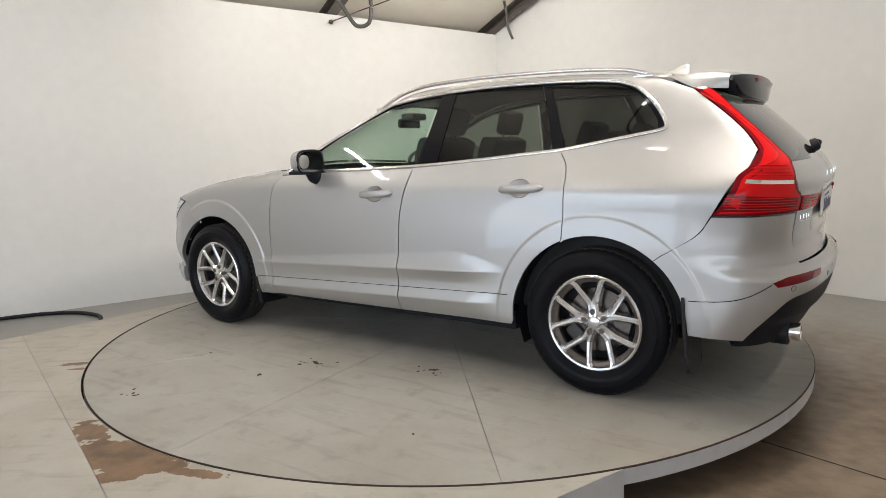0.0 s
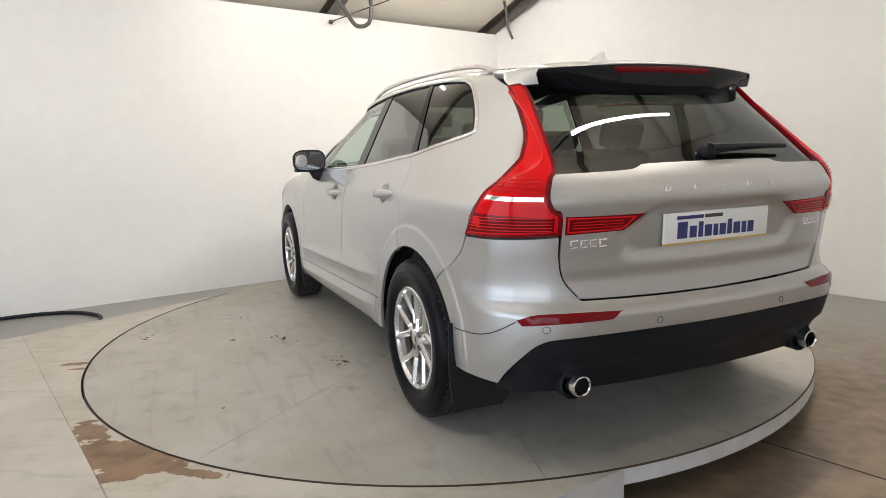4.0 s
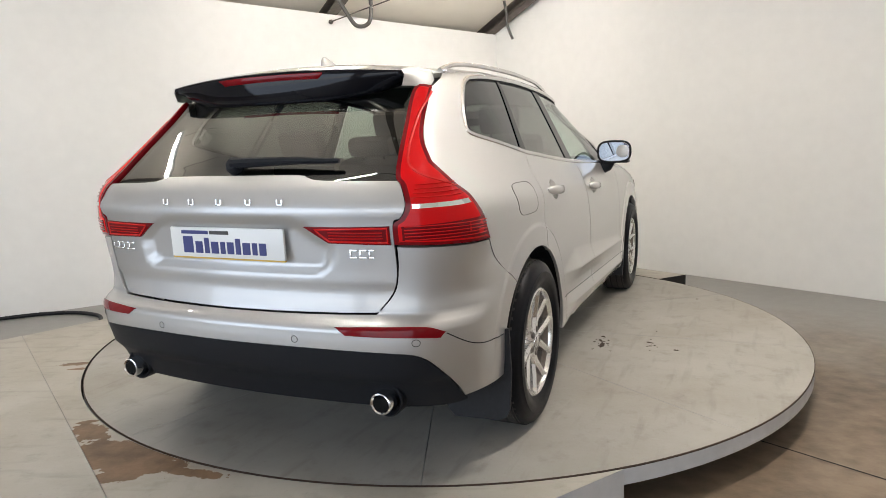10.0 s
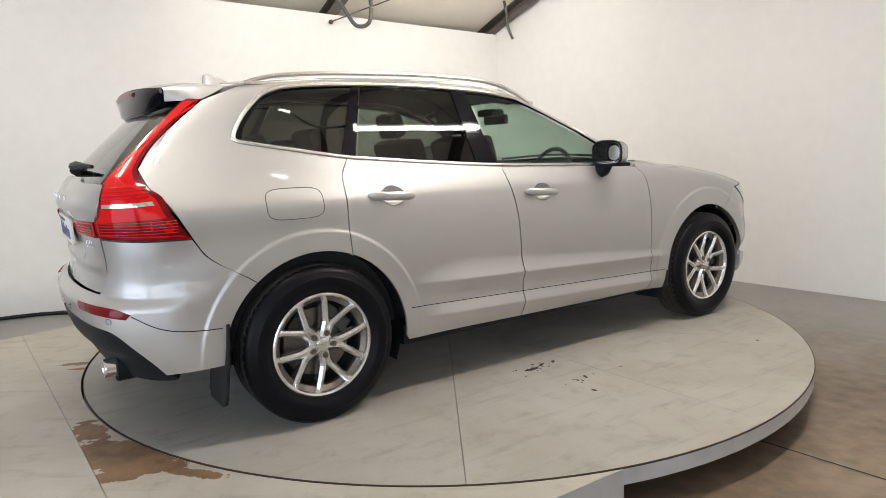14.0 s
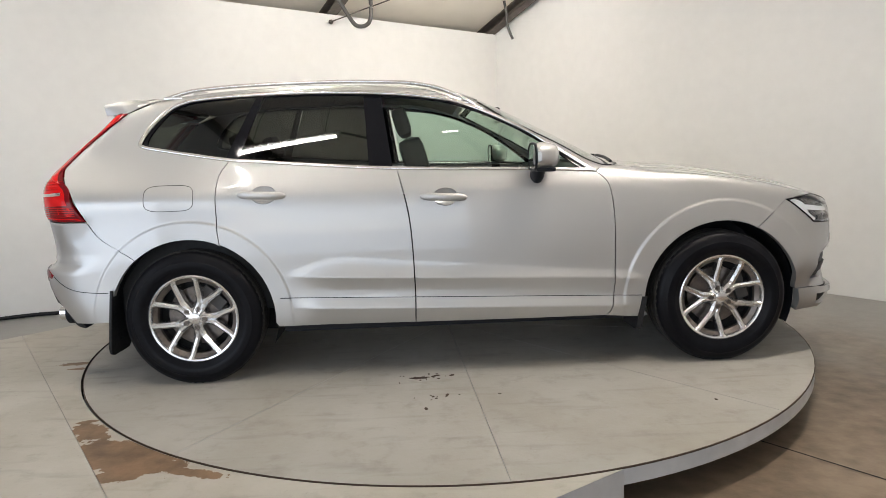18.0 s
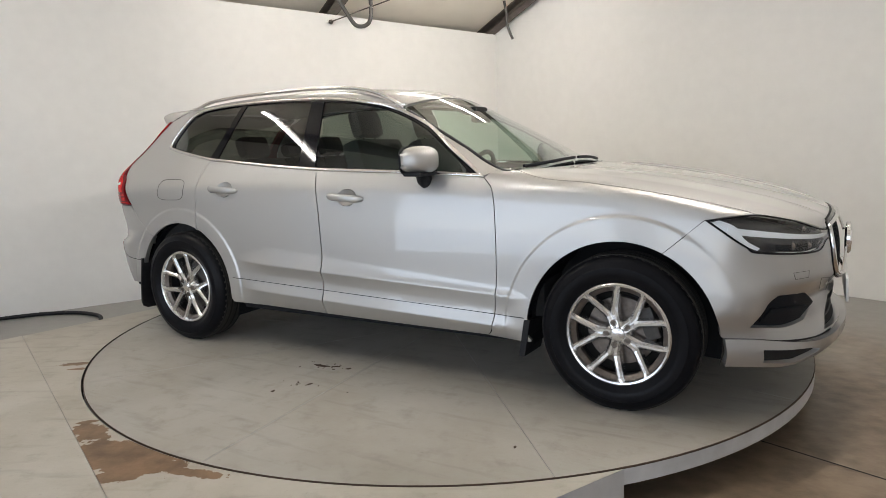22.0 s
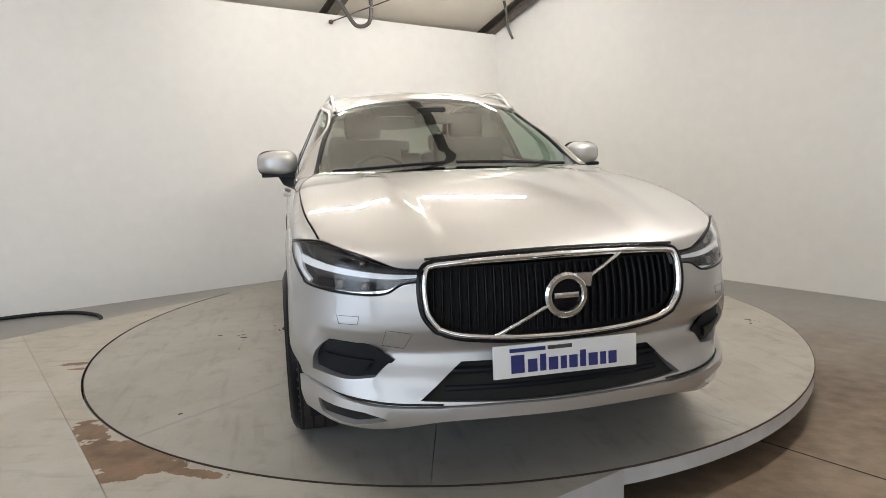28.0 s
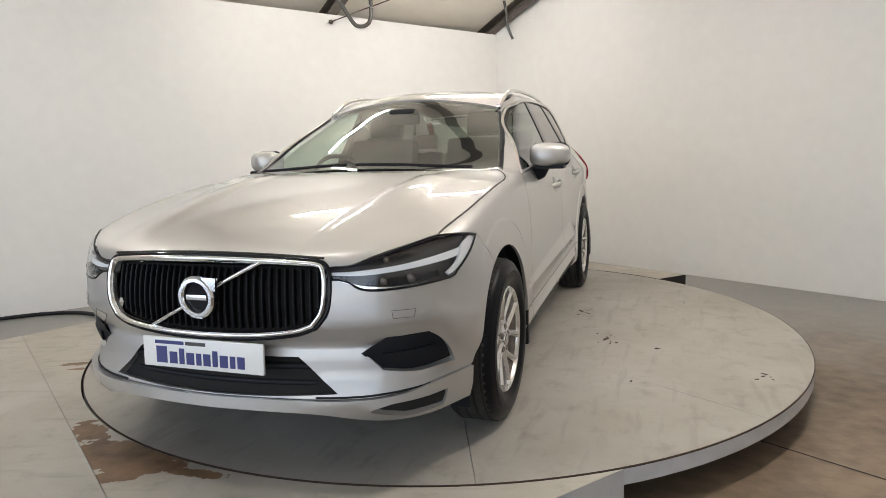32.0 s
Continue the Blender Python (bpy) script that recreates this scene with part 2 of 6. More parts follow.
def lathe(bm, profile, turns=48, m=None):
    """Turns (radius, height) pairs round z."""
    rings = []
    for r, h in profile:
        rings.append([bm.verts.new((r * math.cos(2 * math.pi * i / turns), r * math.sin(2 * math.pi * i / turns), h)) for i in range(turns)])
    for a, b in zip(rings[:-1], rings[1:]):
        for i in range(turns):
            j = (i + 1) % turns
            bm.faces.new((a[i], a[j], b[j], b[i]))
    if m is not None:
        bmesh.ops.transform(bm, matrix=m, verts=[v for r in rings for v in r])
    return rings


def tube(bm, pts, radius, sides=10, squash=1.0):
    """A pipe along the points."""
    pts = [Vector(p) for p in pts]
    rings = []
    up = Vector((0, 0, 1))
    for i, p in enumerate(pts):
        d = (pts[min(i + 1, len(pts) - 1)] - pts[max(i - 1, 0)]).normalized()
        a = d.cross(up)
        if a.length < 1e-3:
            a = d.cross(Vector((1, 0, 0)))
        a.normalize()
        b = a.cross(d)
        r = radius[i] if isinstance(radius, (list, tuple)) else radius
        rings.append([bm.verts.new(p + r * (a * math.cos(2 * math.pi * k / sides) * squash + b * math.sin(2 * math.pi * k / sides))) for k in range(sides)])
    for a, b in zip(rings[:-1], rings[1:]):
        for i in range(sides):
            j = (i + 1) % sides
            bm.faces.new((a[i], a[j], b[j], b[i]))
    bm.faces.new(rings[0][::-1])
    bm.faces.new(rings[-1])


def smooth_line(pts, n=8, closed=False):
    """Catmull-Rom points through pts."""
    pts = [np.array(p, float) for p in pts]
    k = len(pts)
    if k == 2:
        return [pts[0] + (pts[1] - pts[0]) * i / n for i in range(n)] + [pts[1]]
    out = []
    last = k if closed else k - 1
    for i in range(last):
        p1, p2 = pts[i % k], pts[(i + 1) % k]
        p0 = pts[(i - 1) % k] if closed or i > 0 else 2 * p1 - p2
        p3 = pts[(i + 2) % k] if closed or i + 2 < k else 2 * p2 - p1
        for j in range(n):
            t = j / n
            out.append(0.5 * (2 * p1 + (p2 - p0) * t + (2 * p0 - 5 * p1 + 4 * p2 - p3) * t * t + (3 * p1 - p0 - 3 * p2 + p3) * t ** 3))
    if not closed:
        out.append(pts[-1])
    return out


def resample(loop, spacing):
    """Closed loop with even spacing; keeps sharp corners."""
    loop = np.array(loop, float)
    keep = [0]
    out = []
    n = len(loop)
    for i in range(n):
        a, b = loop[i], loop[(i + 1) % n]
        d = np.linalg.norm(b - a)
        if d < 1e-6:
            continue
        m = max(1, int(math.ceil(d / spacing)))
        for j in range(m):
            out.append(a + (b - a) * j / m)
    return np.array(out)


def inside_loop(p, loop):
    x, y = p[:, 0], p[:, 1]
    r = np.zeros(len(p), bool)
    n = len(loop)
    for i in range(n):
        (xa, ya), (xb, yb) = loop[i], loop[(i + 1) % n]
        if ya == yb:
            continue
        c = (ya > y) != (yb > y)
        r ^= c & (x < (xb - xa) * (y - ya) / (yb - ya) + xa)
    return r


def loop_gap(p, loop):
    """Distance of points from a closed loop."""
    best = np.full(len(p), 1e9)
    n = len(loop)
    for i in range(n):
        a, b = loop[i], loop[(i + 1) % n]
        d = b - a
        t = np.clip(((p - a) @ d) / max(d @ d, 1e-12), 0, 1)
        best = np.minimum(best, np.linalg.norm(p - a - t[:, None] * d, axis=1))
    return best


def inset(loop, d):
    """Moves a closed loop inwards by d."""
    loop = np.array(loop, float)
    nx = np.roll(loop, -1, 0) - np.roll(loop, 1, 0)
    area2 = np.sum(loop[:, 0] * np.roll(loop[:, 1], -1) - np.roll(loop[:, 0], -1) * loop[:, 1])
    nrm = np.stack([-nx[:, 1], nx[:, 0]], 1) * (1 if area2 > 0 else -1)
    nrm /= np.maximum(np.linalg.norm(nrm, axis=1, keepdims=True), 1e-9)
    return loop + d * nrm


from mathutils.geometry import delaunay_2d_cdt


def fill(loops, spacing, lines=()):
    """Triangles that fill the first loop less the others: points, faces, and the boundary index rings."""
    allp = [p for l in loops for p in l]
    edges, rings, k = [], [], 0
    for l in loops:
        edges += [(k + i, k + (i + 1) % len(l)) for i in range(len(l))]
        rings.append(list(range(k, k + len(l))))
        k += len(l)
    lo, hi = np.min(loops[0], 0), np.max(loops[0], 0)
    gx, gy = np.meshgrid(np.arange(lo[0] + spacing / 2, hi[0], spacing), np.arange(lo[1] + spacing / 2, hi[1], spacing))
    grid = np.stack([gx.ravel(), gy.ravel()], 1)
    ok = inside_loop(grid, loops[0])
    for l in loops[1:]:
        ok &= ~inside_loop(grid, l)
    grid = grid[ok]
    if len(grid):
        for l in loops:
            grid = grid[loop_gap(grid, l) > 0.45 * spacing]
            if not len(grid):
                break
    extra = []
    for line in lines:
        line = np.array(line, float)
        ok = inside_loop(line, loops[0])
        for l in loops[1:]:
            ok &= ~inside_loop(line, l)
        for l in loops:
            ok &= loop_gap(line, l) > 0.35 * spacing
        run = []
        for p, good in zip(line, ok):
            if good:
                if run:
                    edges.append((k + len(extra) - 1, k + len(extra)))
                extra.append(p)
                run.append(p)
            else:
                run = []
        if len(grid) and ok.any():
            gap = np.min(np.linalg.norm(grid[:, None, :] - line[ok][None, :, :], axis=2), axis=1)
            grid = grid[gap > 0.55 * spacing]
    pts = np.array(allp + extra + list(grid))
    v, e, f, ov, oe, of = delaunay_2d_cdt([Vector(p) for p in pts], edges, [], 0, 1e-7)
    vv = np.array([(a.x, a.y) for a in v])
    tri = np.array([list(t) for t in f if len(t) == 3])
    mid = vv[tri].mean(1)
    ok = inside_loop(mid, loops[0])
    for l in loops[1:]:
        ok &= ~inside_loop(mid, l)
    where = {}
    for i, o in enumerate(ov):
        for q in o:
            where[q] = i
    rings = [[where[i] for i in r if i in where] for r in rings]
    return vv, tri[ok], rings


# ---- the room ----
CORNER, LEFT, RIGHT = (0.77, 4.49), (-7.2, -0.73), (6.3, -1.99)
BACK_R, BACK_L = (3.6, -7.4), (-3.9, -7.4)
SLOPE = Vector((0.5478, -0.8366))                     # away from the long wall, level
FLOOR_Z, EAVES, PITCH, RIDGE, FALL = -0.20, 2.812, 0.33, 7.0, -0.029


def roof_z(x, y):
    d = (x - CORNER[0]) * SLOPE.x + (y - CORNER[1]) * SLOPE.y
    s = (x - CORNER[0]) * -SLOPE.y + (y - CORNER[1]) * SLOPE.x
    return EAVES + FALL * s + PITCH * (d if d < RIDGE else 2 * RIDGE - d)


def wall(name, a, b, label, opening=None, over=0.06):
    """A wall of 0.15 m from a to b, up to the roof; opening: (from, to, height) along it; over: how far it passes the roof's underside."""
    a, b = Vector(a), Vector(b)
    d = (b - a).normalized()
    out = Vector((-d.y, d.x))
    if out.dot(Vector((0, -1)) - a) > 0:
        out = -out
    n = 24
    cuts = sorted(set([(b - a).length * i / n for i in range(n + 1)] + (list(opening[:2]) if opening else [])))
    bm = bmesh.new()
    for s, e in zip(cuts[:-1], cuts[1:]):
        low = opening[2] if opening and s >= opening[0] - 1e-6 and e <= opening[1] + 1e-6 else FLOOR_Z - 0.02
        p, q = a + d * s, a + d * e
        vs = []
        for o in (0, 0.15):
            for r in (p, q):
                w = r + out * o
                vs += [bm.verts.new((w.x, w.y, low)), bm.verts.new((w.x, w.y, roof_z(r.x, r.y) + over))]
        for f in ((0, 2, 3, 1), (4, 5, 7, 6), (0, 1, 5, 4), (2, 6, 7, 3), (1, 3, 7, 5), (0, 4, 6, 2)):
            bm.faces.new([vs[i] for i in f])
    bmesh.ops.remove_doubles(bm, verts=bm.verts, dist=1e-4)
    ob = part(name, bm, M_WALL, smooth=False)
    return tagged(ob, label, "wall", kind="structure")


wall("wall_north", LEFT, CORNER, "smooth white painted wall with faint scuffs", over=-0.132)
# unseen wall, added to stop sky light leaking in over the partition
outer = SLOPE * -0.9
wall("sky_block_north", Vector(LEFT) + outer - Vector((1, 0.66)), Vector(CORNER) + outer + Vector((1, 0.66)), "unseen added wall that blocks sky light behind the white partition")
wall("wall_east", CORNER, RIGHT, "smooth white painted gable wall of the photo bay")
wall("wall_south_east", RIGHT, BACK_R, "white painted wall behind the camera")
GATE = (2.6, 7.2, 2.7)
wall("wall_south", BACK_R, BACK_L, "white painted end wall with an open gateway", GATE)
DOOR = (0.25, 4.0, 3.0)
wall("wall_west", BACK_L, LEFT, "white painted wall with a wide open doorway", DOOR)

ROOM = [CORNER, RIGHT, BACK_R, BACK_L, LEFT]
fv, ft, _ = fill([resample(inset(ROOM, -0.14), 0.5)], 0.5)
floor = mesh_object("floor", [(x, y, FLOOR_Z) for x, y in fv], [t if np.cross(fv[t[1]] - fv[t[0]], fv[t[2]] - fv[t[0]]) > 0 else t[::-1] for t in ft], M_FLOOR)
tagged(floor, "brown stained and worn concrete floor", "floor", kind="structure")
bm = bmesh.new()
box(bm, 0, 0, FLOOR_Z - 0.06, 160, 160, 0.08)
tagged(part("ground", bm, M_FLOOR, smooth=False), "bare ground outside the hall", "ground", kind="structure")

# the roof: thin sheets on two slopes
bm = bmesh.new()
along = Vector((SLOPE.y * -1, SLOPE.x))
for d0, d1 in ((-1.2, RIDGE), (RIDGE, 2 * RIDGE)):
    vs = []
    for d in (d0, d1):
        for s in (-14, 10):
            w = Vector(CORNER) + SLOPE * d + along * s
            z = roof_z(w.x, w.y)
            vs += [bm.verts.new((w.x, w.y, z)), bm.verts.new((w.x, w.y, z + 0.05))]
    for f in ((0, 2, 6, 4), (1, 5, 7, 3), (0, 1, 3, 2), (4, 6, 7, 5), (0, 4, 5, 1), (2, 3, 7, 6)):
        bm.faces.new([vs[i] for i in f])
tagged(part("ceiling", bm, M_CEIL, smooth=False), "cream roof sheeting on two slopes", "ceiling", kind="structure")


def rafter(s, w=0.13, h=0.12):
    """A steel channel under the roof, up the slope, s metres along the eaves from the corner."""
    bm = bmesh.new()
    for d0, d1 in ((-0.7, RIDGE), (RIDGE, 2 * RIDGE - 0.5)):
        a = Vector(CORNER) + SLOPE * d0 + along * s
        b = Vector(CORNER) + SLOPE * d1 + along * s
        za, zb = roof_z(a.x, a.y), roof_z(b.x, b.y)
        for off, ww, top_z, hh in ((0, w, -0.002, 0.012), (0, w, -h, 0.012), (w / 2 - 0.006, 0.012, -0.01, h)):
            vs = []
            for p, z in ((a, za), (b, zb)):
                for k in (-0.5, 0.5):
                    q = p + along * (off + k * ww)
                    vs += [bm.verts.new((q.x, q.y, z + top_z)), bm.verts.new((q.x, q.y, z + top_z - hh))]
            for f in ((0, 2, 6, 4), (1, 5, 7, 3), (0, 1, 3, 2), (4, 6, 7, 5), (0, 4, 5, 1), (2, 3, 7, 6)):
                bm.faces.new([vs[i] for i in f])
    ob = part("roof_rafter", bm, M_STEEL, smooth=False)
    return tagged(ob, "rusty brown steel channel rafter under the roof", "rafter", "rafters", "structure")


for s in (-0.085, -2.345, -4.55, -6.8, -8.9, -11.0, 2.2, 4.4):
    rafter(s)


def tube_lamp(where, heading, length=1.5, glow=None):
    """A bare fluorescent batten: body, tube, end caps."""
    root = tagged(new("tube_lamp"), "bare fluorescent tube batten hung under the roof", "lamp", "tube lamps")
    root.matrix_world = Matrix.Translation(where) @ pose(0, 0, 0, 0, 0, heading)
    bm = bmesh.new()
    box(bm, 0, 0, 0.055, length, 0.036, 0.04, bevel=0.008)
    part("batten_body", bm, M_WHITE, root)
    bm = bmesh.new()
    lathe(bm, [(0.0, -length / 2 + 0.03), (0.016, -length / 2 + 0.03), (0.016, length / 2 - 0.03), (0.0, length / 2 - 0.03)], 14, pose(0, 0, 0, 0, 90, 0))
    part("tube", bm, glow or M_TUBE, root, "glowing cool white tube")
    for sx in (-1, 1):
        wx, wy = where[0] + sx * 0.35 * length * math.cos(radians(heading)), where[1] + sx * 0.35 * length * math.sin(radians(heading))
        bm = bmesh.new()
        tube(bm, [(sx * 0.35 * length, 0, 0.07), (sx * 0.35 * length, 0, roof_z(wx, wy) - where[2])], 0.004, 6)
        part("hanging_wire", bm, M_STEEL, root)
        bm = bmesh.new()
        box(bm, sx * (length / 2 - 0.02), 0, 0.01, 0.03, 0.035, 0.06, bevel=0.006)
        part("end_cap", bm, M_WHITE, root)
    return root


# a ring of battens hung round the turntable, and one square panel
TUBES = [((-1.65, -2.42), (-0.72, -2.20), 3.0), ((1.12, -1.78), (2.25, -1.02), 3.0), ((-2.95, -0.15), (-3.20, -1.05), 2.95), ((-1.60, 1.25), (-0.70, 1.42), 2.85), ((-0.25, 2.12), (1.05, 2.20), 2.92)]
for (ax, ay), (bx, by), tz in TUBES:
    mx, my, hd, ln = (ax + bx) / 2, (ay + by) / 2, math.degrees(math.atan2(by - ay, bx - ax)), math.hypot(bx - ax, by - ay)
    tube_lamp((mx, my, tz), hd, ln, M_TUBE_WEAK if my > 1 else M_TUBE_STRONG if mx > 1 else M_TUBE)
panel_lamp = tagged(new("panel_lamp"), "small white ceiling lamp on a drop rod", "lamp")
panel_lamp.matrix_world = pose(0.27, -2.12, 3.02, 0, 0, 20)
bm = bmesh.new()
box(bm, 0, 0, 0.02, 0.19, 0.05, 0.03, bevel=0.006)
part("lamp_body", bm, M_WHITE, panel_lamp)
bm = bmesh.new()
box(bm, 0, 0, 0.0, 0.17, 0.030, 0.012, bevel=0.003)
part("diffuser", bm, M_PANEL, panel_lamp, "glowing white diffuser")
bm = bmesh.new()
tube(bm, [(0, 0, 0.03), (0, 0, roof_z(0.27, -2.12) - 3.02)], 0.008, 6)
part("drop_rod", bm, M_STEEL, panel_lamp)
# daylight through the two openings behind the camera
for name, a, b, (k0, k1, high), watts in (("doorway_daylight", BACK_L, LEFT, DOOR, 108), ("gateway_daylight", BACK_R, BACK_L, GATE, 74)):
    a, b = Vector(a), Vector(b)
    run = (b - a).normalized()
    inward = Vector((run.y, -run.x))
    mid = a + run * (k0 + k1) / 2 - inward * 0.1
    lift = (high + FLOOR_Z) / 2
    area(name, (mid.x, mid.y, lift), (mid.x + inward.x, mid.y + inward.y, lift), k1 - k0 - 0.1, high - FLOOR_Z - 0.1, watts, (0.70, 0.82, 1.0))


# ---- deck and turntable ----
R_DISC = 2.27
GAP_R = R_DISC + 0.013


def plate_mesh(name, loops, z0, z1, mats, spacing=0.12, parent=None, label=""):
    """A flat slab from z0 up to z1 over the loops: top faces take the first material, sides the second, blackened gap
    sides the third.
    """
    pts, tri, rings = fill(loops, spacing)
    n = len(pts)
    verts = [(x, y, z1) for x, y in pts]
    faces = [t if np.cross(pts[t[1]] - pts[t[0]], pts[t[2]] - pts[t[0]]) > 0 else t[::-1] for t in tri]
    nt = len(faces)
    for r in rings:
        base = len(verts)
        verts += [(pts[i][0], pts[i][1], z1) for i in r] + [(pts[i][0], pts[i][1], z0) for i in r]
        k = len(r)
        area2 = sum(pts[r[i]][0] * pts[r[(i + 1) % k]][1] - pts[r[(i + 1) % k]][0] * pts[r[i]][1] for i in range(k))
        outer = r is rings[0]
        for i in range(k):
            j = (i + 1) % k
            q = (base + i, base + k + i, base + k + j, base + j)
            faces.append(q if (area2 > 0) == outer else q[::-1])
    ob = mesh_object(name, verts, faces, mats, parent, label)
    # sides in the disc gap, and one end, painted near-black as shade
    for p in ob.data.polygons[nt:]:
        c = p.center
        blackened = len(mats) > 2 and (math.hypot(c.x, c.y) < GAP_R + 0.02 or (c.x > 1.88 and 1.2 < c.y < 1.42))
        p.material_index = 2 if blackened else 1
    return ob


def circle(r, a0, a1, n):
    return [(r * math.cos(radians(a0 + (a1 - a0) * i / n)), r * math.sin(radians(a0 + (a1 - a0) * i / n))) for i in range(n + 1)]


A0, A1 = 33.1, 286.6                                  # the deck lies round the disc from here to there
end_dir = Vector((0.836, 0.548))
arc = circle(GAP_R, A0, A1, 110)
SEAM_T, SEAM_B = Vector((-2.995, -0.033)), Vector((-1.252, -2.290))
seam_d = (SEAM_B - SEAM_T).normalized()
edge_run = [Vector(arc[-1]) - end_dir * s for s in (0.0, 1.05)]
# where the seam meets the front edge
fx = edge_run[0]
t_seam = (fx - SEAM_T).cross(-end_dir) / seam_d.cross(-end_dir)
meet = SEAM_T + seam_d * t_seam
deck = tagged(new("deck"), "off-white painted plywood deck round the turntable, paint peeling", "deck", kind="structure")
main_loop = [(2.21, 1.40), (1.85, 1.80), (0.95, 2.72), (-0.55, 2.95), (-1.36, 1.863), tuple(SEAM_T), tuple(meet)] + [tuple(p) for p in arc[::-1]]
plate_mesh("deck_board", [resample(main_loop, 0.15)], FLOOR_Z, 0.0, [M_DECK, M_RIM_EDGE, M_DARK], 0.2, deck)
n_out = Vector((seam_d.y, -seam_d.x))
if n_out.x > 0:
    n_out = -n_out
s0, s1 = SEAM_T + n_out * 0.0025, meet + n_out * 0.0025
back_d = (Vector((-1.36, 1.863)) - SEAM_T).normalized()
left_loop = [tuple(s0), tuple(s0 - back_d * 2.2), tuple(s1 - end_dir * 2.4), tuple(s1)]
plate_mesh("deck_board", [resample(left_loop, 0.15)], FLOOR_Z, 0.002, [M_DECK_PLAIN, M_RIM_EDGE], 0.2, deck)


def blot(cx, cy, rx, ry, turn, seed, n=46):
    """An uneven closed outline, for peeled patches."""
    rnd = random.Random(seed)
    ph = [(rnd.uniform(0, 6.28), rnd.uniform(0.05, 0.30) / k ** 0.7) for k in range(1, 9)]
    out = []
    for i in range(n):
        a = 2 * math.pi * i / n
        r = 1 + sum(w * math.sin((k + 1) * a + p) for k, (p, w) in enumerate(ph))
        x, y = rx * r * math.cos(a), ry * r * math.sin(a)
        out.append((cx + x * math.cos(turn) - y * math.sin(turn), cy + x * math.sin(turn) + y * math.cos(turn)))
    return out


# a joint across the concrete, a cable along the wall, hoses under the roof
bm = bmesh.new()
ja, jb = Vector((1.15, -1.21)), Vector((3.6, -4.07))
jn = Vector((-(jb - ja).y, (jb - ja).x)).normalized() * 0.005
for p, q in [(ja + (jb - ja) * i / 12, ja + (jb - ja) * (i + 1) / 12) for i in range(12)]:
    vs = [bm.verts.new((w.x, w.y, FLOOR_Z + 0.003)) for w in (p + jn, p - jn, q - jn, q + jn)]
    bm.faces.new(vs)
part("floor_joint", bm, M_DARK, floor, smooth=False)


def hose(name, pts, radius, mat, label, category):
    bm = bmesh.new()
    tube(bm, smooth_line(pts, 8), radius, 12)
    return tagged(part(name, bm, mat), label, category)


hose("floor_cable", [(-5.2, 0.50, -0.183), (-4.4, 1.03, -0.183), (-4.05, 1.24, -0.183), (-3.9, 1.32, -0.183), (-3.72, 1.39, -0.183), (-3.49, 1.41, -0.183), (-3.29, 1.35, -0.183), (-3.10, 1.20, -0.183), (-2.95, 0.85, -0.183)], 0.017, M_RUBBER, "thick black cable lying along the wall", "cable")
hose("ceiling_hose", [(-1.08, 2.60, 2.93), (-1.02, 2.60, 2.78), (-0.95, 2.60, 2.65), (-0.85, 2.59, 2.51), (-0.73, 2.59, 2.52), (-0.69, 2.60, 2.65), (-0.70, 2.60, 2.95)], 0.021, M_HOSE, "dark grey hose hanging in a loop from the roof", "hose")
hose("tie_rod", [(-1.225, 3.165, 2.655), (-0.85, 2.92, 2.72), (-0.30, 2.56, 2.83), (0.10, 2.35, 3.10)], 0.007, M_STEEL, "thin steel tie rod between wall and roof", "rod")
bm = bmesh.new()
bmesh.ops.create_uvsphere(bm, u_segments=14, v_segments=10, radius=0.026, matrix=Matrix.Translation((-1.20, 3.15, 2.658)))
tagged(part("rod_anchor", bm, M_STEEL), "round steel anchor on the wall end of the rod", "anchor")
hose("wall_hose", [(0.80, 3.66, 2.93), (0.82, 3.64, 2.80), (0.83, 3.62, 2.66), (0.86, 3.60, 2.55), (0.89, 3.59, 2.48)], 0.016, M_HOSE, "short dark hose end hanging by the corner", "hose")
hose("lamp_cable", [(-0.72, -2.20, 3.05), (-0.2, -2.30, 3.02), (0.27, -2.13, 3.06), (0.70, -2.04, 3.0), (1.12, -1.78, 3.05)], 0.012, M_RUBBER, "black cable strung between the ceiling lamps", "cable")
turntable = tagged(new("turntable"), "round off-white painted plywood car turntable", "turntable")


# ---- the car: its skin is one smooth form, and every panel is cut from it ----
def spline(xs, ys):
    """A smooth curve through the points (C1 cubic)."""
    xs, ys = np.array(xs, float), np.array(ys, float)
    d = np.diff(ys) / np.diff(xs)
    m = np.concatenate([[d[0]], (d[1:] * np.diff(xs)[:-1] + d[:-1] * np.diff(xs)[1:]) / (xs[2:] - xs[:-2]), [d[-1]]])

    def at(x):
        x = np.asarray(x, float)
        i = np.clip(np.searchsorted(xs, x) - 1, 0, len(xs) - 2)
        h = xs[i + 1] - xs[i]
        t = np.clip((x - xs[i]) / h, -0.5, 1.5)
        return ((1 + 2 * t) * (1 - t) ** 2 * ys[i] + t * (1 - t) ** 2 * h * m[i] + t * t * (3 - 2 * t) * ys[i + 1] + t * t * (t - 1) * h * m[i + 1])
    return at


def step(a, b, x):
    t = np.clip((x - a) / (b - a), 0, 1)
    return t * t * (3 - 2 * t)


def smax(a, b, k):
    return 0.5 * (a + b + np.sqrt((a - b) ** 2 + k * k))


